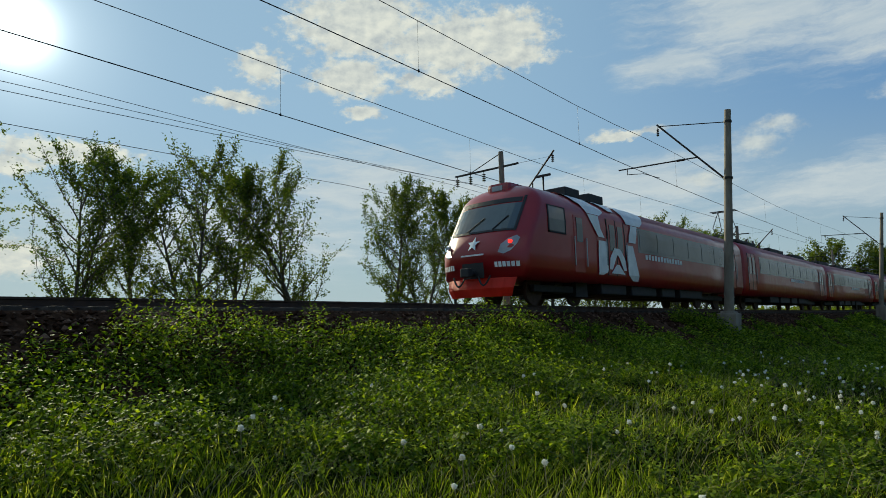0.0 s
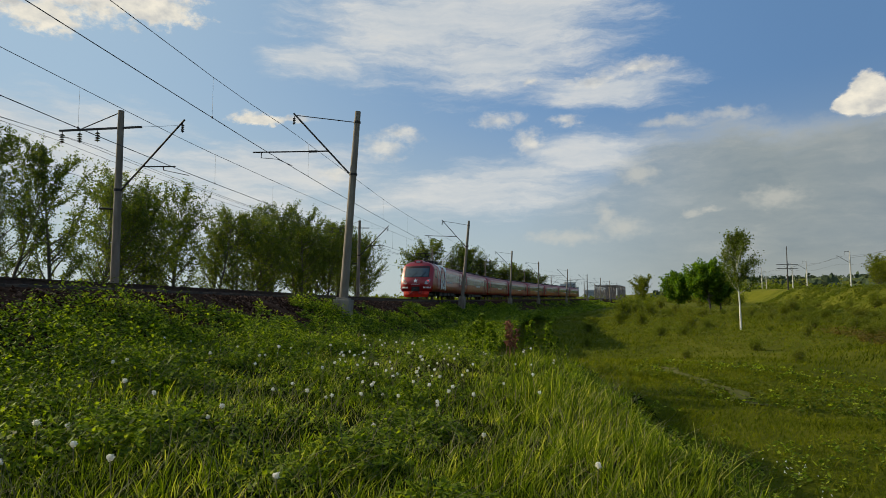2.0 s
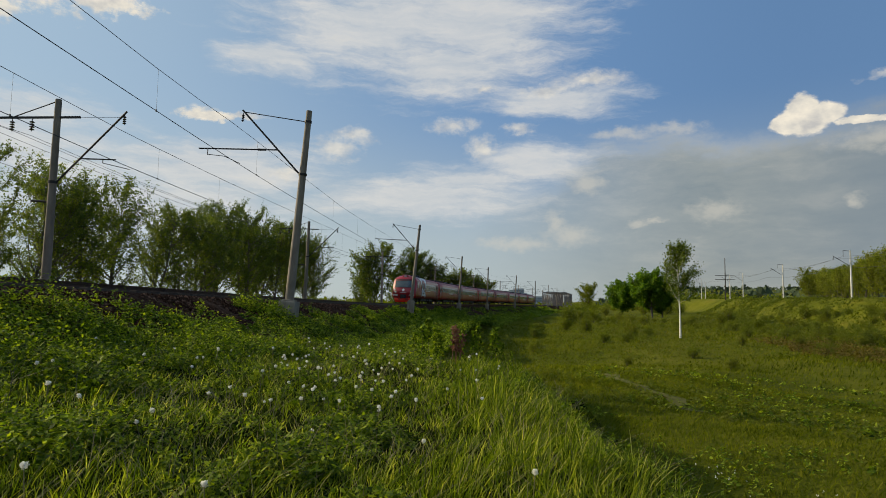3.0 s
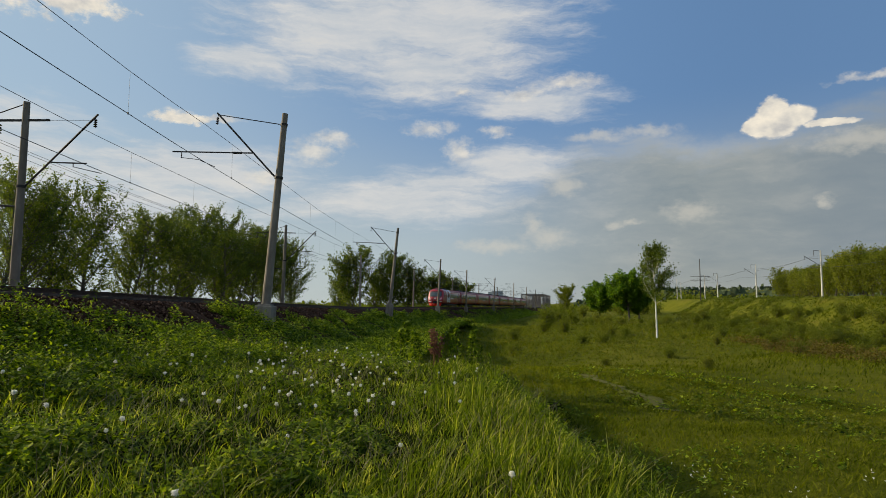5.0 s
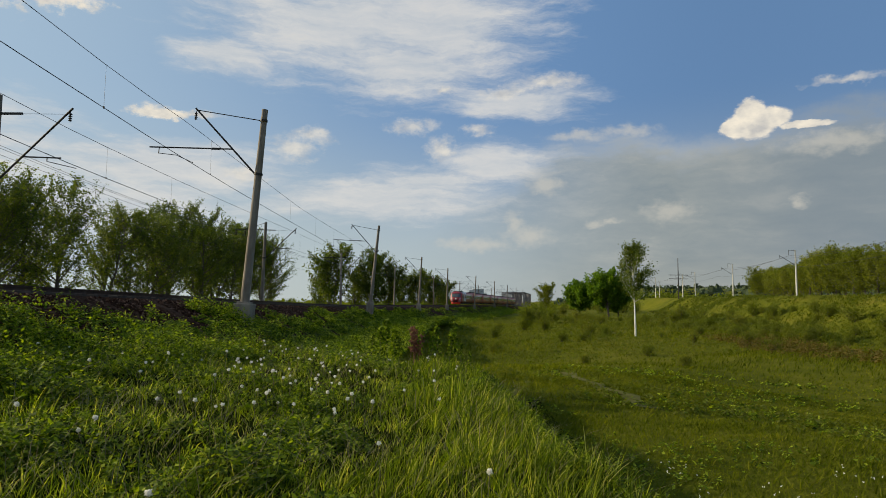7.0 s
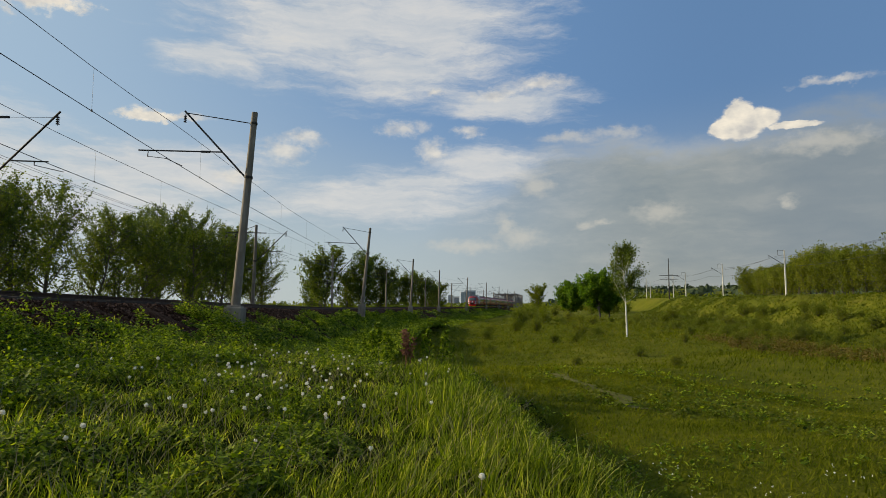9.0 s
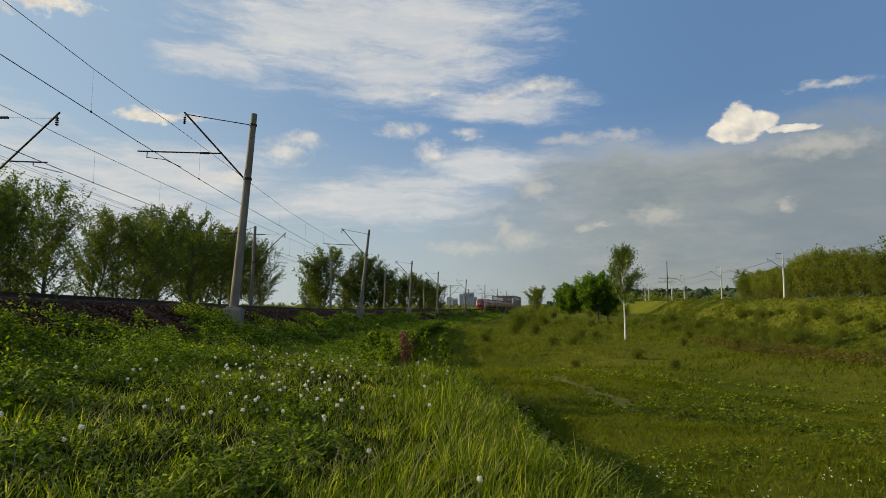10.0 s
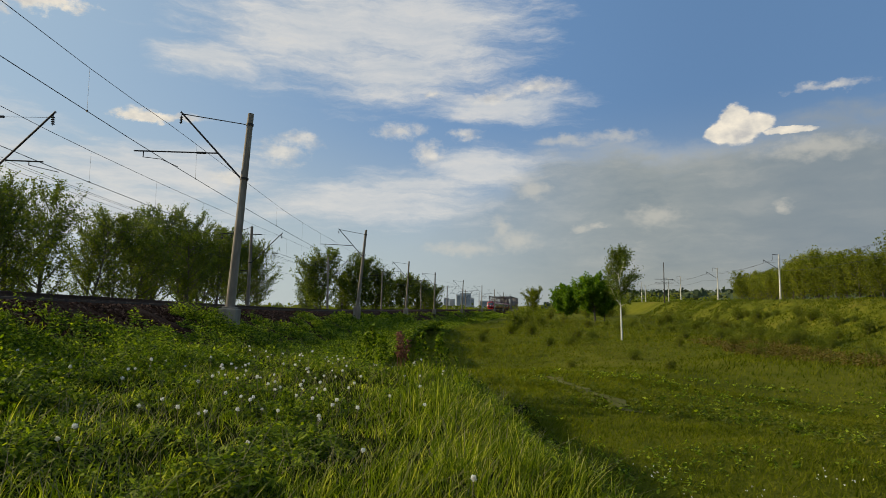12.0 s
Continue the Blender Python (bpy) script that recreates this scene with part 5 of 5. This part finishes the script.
SHRUBS = ((27.5, 118, 2.3), (30, 121, 2.0), (33, 125, 1.9), (24.5, 100, 1.4), (27, 95, 1.3), (30.5, 82, 1.3), (25, 70, .8), (37, 112, 1.3), (41, 118, 1.2), (44, 108, 1.0),
          (48, 96, .9), (52, 100, 1.1), (57, 108, 1.3), (38, 66, .7), (29, 53, .65), (22.5, 47, .5), (60, 92, 1.0), (63, 110, 1.4), (45, 82, .8), (40, 135, 1.4),
          (36, 145, 1.7), (58, 128, 1.5), (64, 140, 1.9), (53, 130, 1.2), (28.3, 43, .55), (50, 70, .8), (42, 58, .8), (57, 78, 1.1), (62, 72, 1.2), (66, 84, 1.4),
          (70, 96, 1.3), (73, 118, 1.6), (76, 132, 1.8), (30, 139, 2.0), (33, 160, 2.2), (39, 185, 2.4), (45, 178, 1.8), (18.6, 84, 1.0), (17, 64, .7), (21, 108, .9))
for k, (x, y, s) in enumerate(SHRUBS):
    set_tree(green_shrub[k % 3], used, x, y, s, 40 * k, 0, "", "shrubs in the hollow")
for k in range(64):
    y = 66 + 78 * ((k * .618) % 1)
    x = 22 + .06 * y + (tr.random() ** .7) * (8 + .32 * y)
    set_tree(green_shrub[k % 3], used, x, y, tr.uniform(.45, 1.0), 53 * k, .12, "", "shrubs in the hollow")
for k in range(70):
    y = 40 + 190 * ((k * .618) % 1)
    x = float(bank_x(y)) + tr.uniform(-26, -9)
    set_tree(green_shrub[k % 3], used, x, y, tr.uniform(.4, .95), 47 * k, .05, "", "shrubs on the far bank")
for k in range(34):
    y = 200 + 300 * (k / 34)
    set_tree(green_shrub[k % 3], used, float(axis_x(y)) + tr.uniform(16, 60), y, tr.uniform(1.6, 3.4), 47 * k, .05, "", "shrubs in the hollow")


def sapling(seed, height):
    rr = np.random.default_rng(seed)
    s = new("sapling")
    tagged(s, "upright leafy young plant with fresh green leaves", "sapling", "saplings at the ledge's end")
    stem = limb_path((0, 0, -.1), (rr.normal(0, .06), rr.normal(0, .06), 1), height, .014, rr, .3, .06, 8)
    v, f = tubes([stem], 5)
    child(new("stem", mesh_from("stem", v, f, STRAW, True)), s)
    n_ = 190
    k = rr.random(n_) ** .8
    base = np.array([p for p, _ in stem])
    p = np.stack([np.interp(k, np.linspace(0, 1, len(base)), base[:, j]) for j in range(3)], -1)
    p[:, :2] += rr.normal(0, .13, (n_, 2)) * (1.15 - k)[:, None]
    v, f = leaf_cards(p, rr, np.full(n_, .13), .7, .3)
    child(new("leaves", mesh_from("leaves", v, f, WEED)), s)
    return s


plants = [sapling(3 + k, 1.75) for k in range(3)]
# the last three, small copies of the saplings, stand in for a thistle
for k, (x, y, s) in enumerate(((10.3, 20.6, .8), (10.5, 21.2, .95), (10.0, 21.0, .62), (11.0, 21.0, .66), (12.0, 20.4, .66), (12.2, 20.9, .8), (12.5, 20.6, .7), (12.7, 21.3, .85),
                               (12.9, 20.7, .55), (11.7, 21.5, .5), (10.7, 21.8, .8), (13.2, 21.0, .45), (9.5, 21.4, .5), (10.3, 9.9, .36), (10.45, 9.8, .3), (10.2, 9.6, .28))):
    set_tree(plants[k % 3], used, x, y, s, 70 * k)

dry = new("dry_dock_plant")
tagged(dry, "dead rust-brown dock plant standing in the weeds", "plant")
rr = np.random.default_rng(12)
stems = [limb_path((rr.normal(0, .06), rr.normal(0, .06), 0), (rr.normal(0, .12), rr.normal(0, .12), 1), 1.25 * rr.uniform(.75, 1), .012, rr, .3, .06, 6) for _ in range(6)]
v, f = tubes(stems, 5)
child(new("stem", mesh_from("stem", v, f, DRY, True)), dry)
for s in stems:
    q = np.array([p for p, _ in s[3:]])
    v, f = leaf_cards(q[rr.integers(0, len(q), 90)] + rr.normal(0, .04, (90, 3)), rr, np.full(90, .08), .6, .4)
    child(new("seed_head", mesh_from("seed_head", v, f, DRY)), dry)
dry.matrix_basis = pose(11.45, 20.6, float(ground_z(11.45, 20.6)))


for x, y, h in ((7.3, 6.9, 1.0), (6.2, 5.2, .8), (8.9, 17.5, .8)):
    stalk = new("dead_stalk")
    tagged(stalk, "thin bare dead stalk standing in the grass", "plant", "dead stalks")
    path = limb_path((0, 0, -.05), (.02, .03, 1), h, .006, rr, .3, .05, 7)
    twig = [limb_path(path[k][0], (math.cos(k * 2.2), math.sin(k * 2.2), 1.2), h * .16, .003, rr, .2, .1, 3) for k in range(3, 8)]
    v, f = tubes([path] + twig, 5)
    child(new("stem", mesh_from("stem", v, f, BARK, True)), stalk)
    stalk.matrix_basis = pose(x, y, float(ground_z(x, y)))


# ---- dandelions ----
def dandelion(seed, height, r):
    rr = np.random.default_rng(seed)
    d = new("dandelion")
    tagged(d, "white dandelion seed head on a thin stem in the grass", "dandelion", "dandelion clocks")
    path = limb_path((0, 0, -.03), (rr.normal(0, .14), rr.normal(0, .14), 1), height, .0045, rr, .2, .06, 5)
    path = [(p, .0045) for p, _ in path]
    v, f = tubes([path], 5)
    child(new("stem", mesh_from("stem", v, f, STRAW, True)), d)
    top = np.array(path[-1][0]) + np.array((0, 0, r * .6))
    bm = bmesh.new()
    bmesh.ops.create_icosphere(bm, subdivisions=2, radius=r * .8, matrix=Matrix.Translation(top))
    for vert in bm.verts:
        vert.co += (vert.co - Vector(top)) * rr.uniform(-.25, .2)
    core = part("seed_head", bm, FLUFF, d, "fluffy white seed head")
    # parachutes round the ball
    m = 70
    a = rr.normal(size=(m, 3))
    a /= np.linalg.norm(a, axis=1)[:, None]
    v, f = leaf_cards(top + a * r * .75, rr, np.full(m, r * .5), .5, 0)
    child(new("pappus", mesh_from("pappus", v, f, FLUFF)), core)
    return d


clocks = [dandelion(1, .30, .030), dandelion(2, .36, .032), dandelion(3, .25, .027)]
SEEN = ((6.6, 14.5), (10.9, 13.6), (9.4, 9.2), (8.8, 7.1), (4.5, 12.8), (4.5, 13.7), (5.6, 13.1), (5.9, 13.2), (7.1, 14.5), (9.2, 10.7), (9.5, 10.6), (9.6, 11.1), (9.1, 16.1), (9.8, 14.4), (10.2, 12.8), (10.5, 12.1), (10.8, 13.1), (9.0, 13.1), (9.5, 12.0), (8.3, 18.1), (7.5, 15.2), (7.9, 15.0), (5.2, 6.4), (5.2, 6.1), (5.6, 6.9), (5.3, 4.6), (5.3, 4.7), (5.9, 4.0), (6.5, 3.5), (5.5, 3.2), (7.8, 5.6), (8.5, 4.5), (8.8, 4.1), (9.1, 4.9), (7.8, 7.3), (8.8, 7.0), (7.1, 7.8))
spots = [(x, y) for x, y in SEEN]
while len(spots) < 150:
    y = tr.uniform(4, 23)
    x = tr.gauss(8.6 + .05 * y, 1.9)
    if 5.6 < x < 13.2 and (y > 9 or tr.random() < .2):
        spots.append((x, y))
for k, (x, y) in enumerate(spots):
    set_tree(clocks[k % 3], used, x, y, tr.uniform(.85, 1.15), tr.uniform(0, 360))

# pale seed heads and flowers down in the hollow
n = 260
x, y = rng.uniform(16.2, 20.5, n), rng.uniform(9.5, 15.5, n)
keep = (patch(x, y, .6, 7.0) > .45) & (x + rim(y) > 16)
x, y = x[keep], y[keep]
p = np.repeat(np.stack([x, y, ground_z(x, y) + rng.uniform(.10, .22, len(x))], -1), 5, 0)
v, f = leaf_cards(p + rng.normal(0, .006, p.shape), rng, np.full(len(p), .019), .8, 0)
tagged(new("meadow_flowers", mesh_from("meadow_flowers", v, f, FLUFF)), "scattered pale wild flowers in the hollow", "flowers", kind="stuff")


def trail(pts, width):
    """A trodden strip laid over the meadow."""
    c = [np.array(p, float) for p in pts]
    fine_pts = []
    for a, b in zip(c, c[1:]):
        for k in range(10):
            fine_pts.append(a + (b - a) * k / 10)
    vs, fs = [], []
    for i, p in enumerate(fine_pts):
        d = fine_pts[min(i + 1, len(fine_pts) - 1)] - fine_pts[max(i - 1, 0)]
        d /= np.linalg.norm(d)
        s = np.array((-d[1], d[0]))
        wl, wr = width * tr.uniform(.25, .7), width * tr.uniform(.25, .7)
        p = p + s * .25 * math.sin(i * .45)
        for q in (p + s * wl, p, p - s * wr):
            vs.append((q[0], q[1], float(ground_z(q[0], q[1])) + .035))
        if i:
            fs += [(3 * i - 3, 3 * i - 2, 3 * i + 1, 3 * i), (3 * i - 2, 3 * i - 1, 3 * i + 2, 3 * i + 1)]
    ob = new("trail", mesh_from("trail", vs, np.array(fs), TRAIL, True))
    tagged(ob, "narrow trodden trail of pale dry soil and grass", "trail", kind="structure")


TRAIL = material("dry_trail", [(0.1, (.080, .088, .016)), (0.9, (.165, .150, .048))], 2.5, 0.95, bump=.6, spec=0.05)
trail(TRODDEN, .70)

# ---- the second line, the bridge and the distance ----
def plain_mast():
    m = new("catenary_mast")
    tagged(m, "pale concrete mast with steel bracket on the far bank", "catenary mast", "masts on the far bank")
    bm = bmesh.new()
    rod(bm, (0, 0, -1), (0, 0, 9.7), .2, .14, 14)
    part("pole", bm, WHITE_CONCRETE, m)
    bm = bmesh.new()
    rod(bm, (0, 0, 6.4), (-3.2, 0, 8.6), .05)
    rod(bm, (0, 0, 9.6), (-1.3, 0, 9.7), .05)
    rod(bm, (-1.3, 0, 9.7), (-1.3, 0, 8.6), .04)
    part("bracket", bm, IRON, m)
    insulator("insulator", m, (-3.1, 0, 8.5), .5, .1)
    return m


WHITE_CONCRETE = material("pale_concrete", [(0.1, (.42, .40, .36)), (0.9, (.66, .64, .60))], 2.0, 0.9)
proto = None
for x, y, z in ((74.6, 77, 1.7), (86.4, 134, 2.5), (98.3, 190, 3.4), (110.5, 250, 4.2), (118.6, 285, 5.3), (121.2, 330, 5.7), (140, 380, 5.9)):
    m = pose(x, y, z, 0, 0, -11)
    proto = copy_thing(proto, m) if proto else plain_mast()
    proto.matrix_basis = m
bankline = new("overhead_line")
tagged(bankline, "thin dark overhead wires above the far bank", "overhead line", "overhead lines")
for off, up in ((-3.1, 8.0), (-3.1, 6.2), (-1.3, 8.6)):
    pts = []
    for y in np.arange(20, 385, 6.0):
        f = ((y - 77) / 57) % 1
        pts.append((float(bank_x(y)) - 3.1 + off, y, 2.4 + .015 * (y - 134) + up - .8 * 4 * f * (1 - f)))
    wire("strand", [Vector(p) for p in pts], .022, bankline)


def truss_bridge():
    b = new("truss_bridge")
    tagged(b, "grey weathered steel truss bridge carrying the tracks far away", "bridge")
    for s in (-3.2, 3.2):
        bm = bmesh.new()
        for z in (.3, 8.2):
            box(bm, s - .25, s + .25, 0, 66, z - .25, z + .25)
        part("chord", bm, BRIDGE, b)
        for k in range(12):
            bm = box(bmesh.new(), s - .18, s + .18, k * 6 - .2, k * 6 + .2, .3, 8.2)
            part("post", bm, BRIDGE, b)
            if k < 11:
                a, c = ((k * 6, .4), (k * 6 + 6, 8.0)) if k % 2 else ((k * 6, 8.0), (k * 6 + 6, .4))
                part("diagonal", rod(bmesh.new(), (s, a[0], a[1]), (s, c[0], c[1]), .16, None, 6), BRIDGE, b)
    for k in range(12):
        bm = box(bmesh.new(), -3.2, 3.2, k * 6 - .15, k * 6 + .15, 7.9, 8.3)
        part("cross_beam", bm, BRIDGE, b)
    part("deck", box(bmesh.new(), -3.4, 3.4, -1, 67, -.7, -.25), BRIDGE, b)
    return b


x, y, z, turn = place_on_line(392, 0)
span = truss_bridge()
span.matrix_basis = pose(x, y, z, 0, 0, turn)
tagged(copy_thing(span, pose(*place_on_line(393.5, -6.9)[:3], 0, 0, turn)), "second grey steel truss span beside the first")


def tower_block(w, d, h, floors):
    b = new("apartment_block")
    tagged(b, "pale concrete apartment block on the hazy skyline", "building", "skyline blocks")
    part("wall", box(bmesh.new(), -w / 2, w / 2, -d / 2, d / 2, -8, h), FARWALL, b)
    part("roof", box(bmesh.new(), -w / 2 - .5, w / 2 + .5, -d / 2 - .5, d / 2 + .5, h, h + 1.2), FARWALL, b)
    for k in range(floors):
        z = 4 + (h - 6) * k / floors
        part("window_row", box(bmesh.new(), -w / 2 + 1.5, w / 2 - 1.5, -d / 2 - .12, -d / 2 + .2, z, z + 1.5), FARGLASS, b)
    return b


for x, y, w, h in ((4, 1500, 16, 18), (20, 1540, 20, 14), (38, 1500, 13, 23), (52, 1520, 14, 20), (66, 1480, 10, 30), (84, 1500, 26, 34), (99, 1530, 14, 24), (128, 1480, 24, 16),
                   (-18, 1560, 26, 12), (150, 1560, 30, 13)):
    tower_block(w, 14, h, max(4, int(h / 3))).matrix_basis = pose(x, y, 5)
mast = new("radio_mast")
tagged(mast, "thin tall mast with cross arms beyond the far bank", "mast")
bm = bmesh.new()
rod(bm, (0, 0, -2), (0, 0, 17), .3, .15, 8)
part("pole", bm, IRON, mast)
for z in (7.5, 9.2):
    part("cross_arm", box(bmesh.new(), -4.2, 4.2, -.12, .12, z, z + .22), IRON, mast)
mast.matrix_basis = pose(115.6, 282, 5.0)

# woods on the far hills
n = 5200
x = rng.uniform(-700, 2600, n)
y = rng.uniform(700, 3000, n)
keep = (np.hypot(x, y) > 800) & (x > 60 + .18 * y - 60)
x, y = x[keep], y[keep]
p = np.repeat(np.stack([x, y, ground_z(x, y) + 2], -1), 3, 0) + rng.normal(0, 3, (len(x) * 3, 3))
v, f = leaf_cards(p, rng, np.full(len(p), 9.0), .9, 0, .2)
tagged(new("far_woods", mesh_from("far_woods", v, f, FOREST)), "dark wooded hills on the horizon", "woods", kind="stuff")
n = 1500
x, y = rng.uniform(-260, 230, n), rng.uniform(420, 900, n)
keep = np.abs(x - axis_x(y)) > 14
x, y = x[keep], y[keep]
p = np.repeat(np.stack([x, y, ground_z(x, y) + 1.5], -1), 10, 0) + rng.normal(0, 1.6, (len(x) * 10, 3))
v, f = leaf_cards(p, rng, np.full(len(p), 2.2), .8, 0, .2)
tagged(new("far_scrub", mesh_from("far_scrub", v, f, SHRUB)), "distant scrub and trees along the line", "scrub", kind="stuff")


motions()
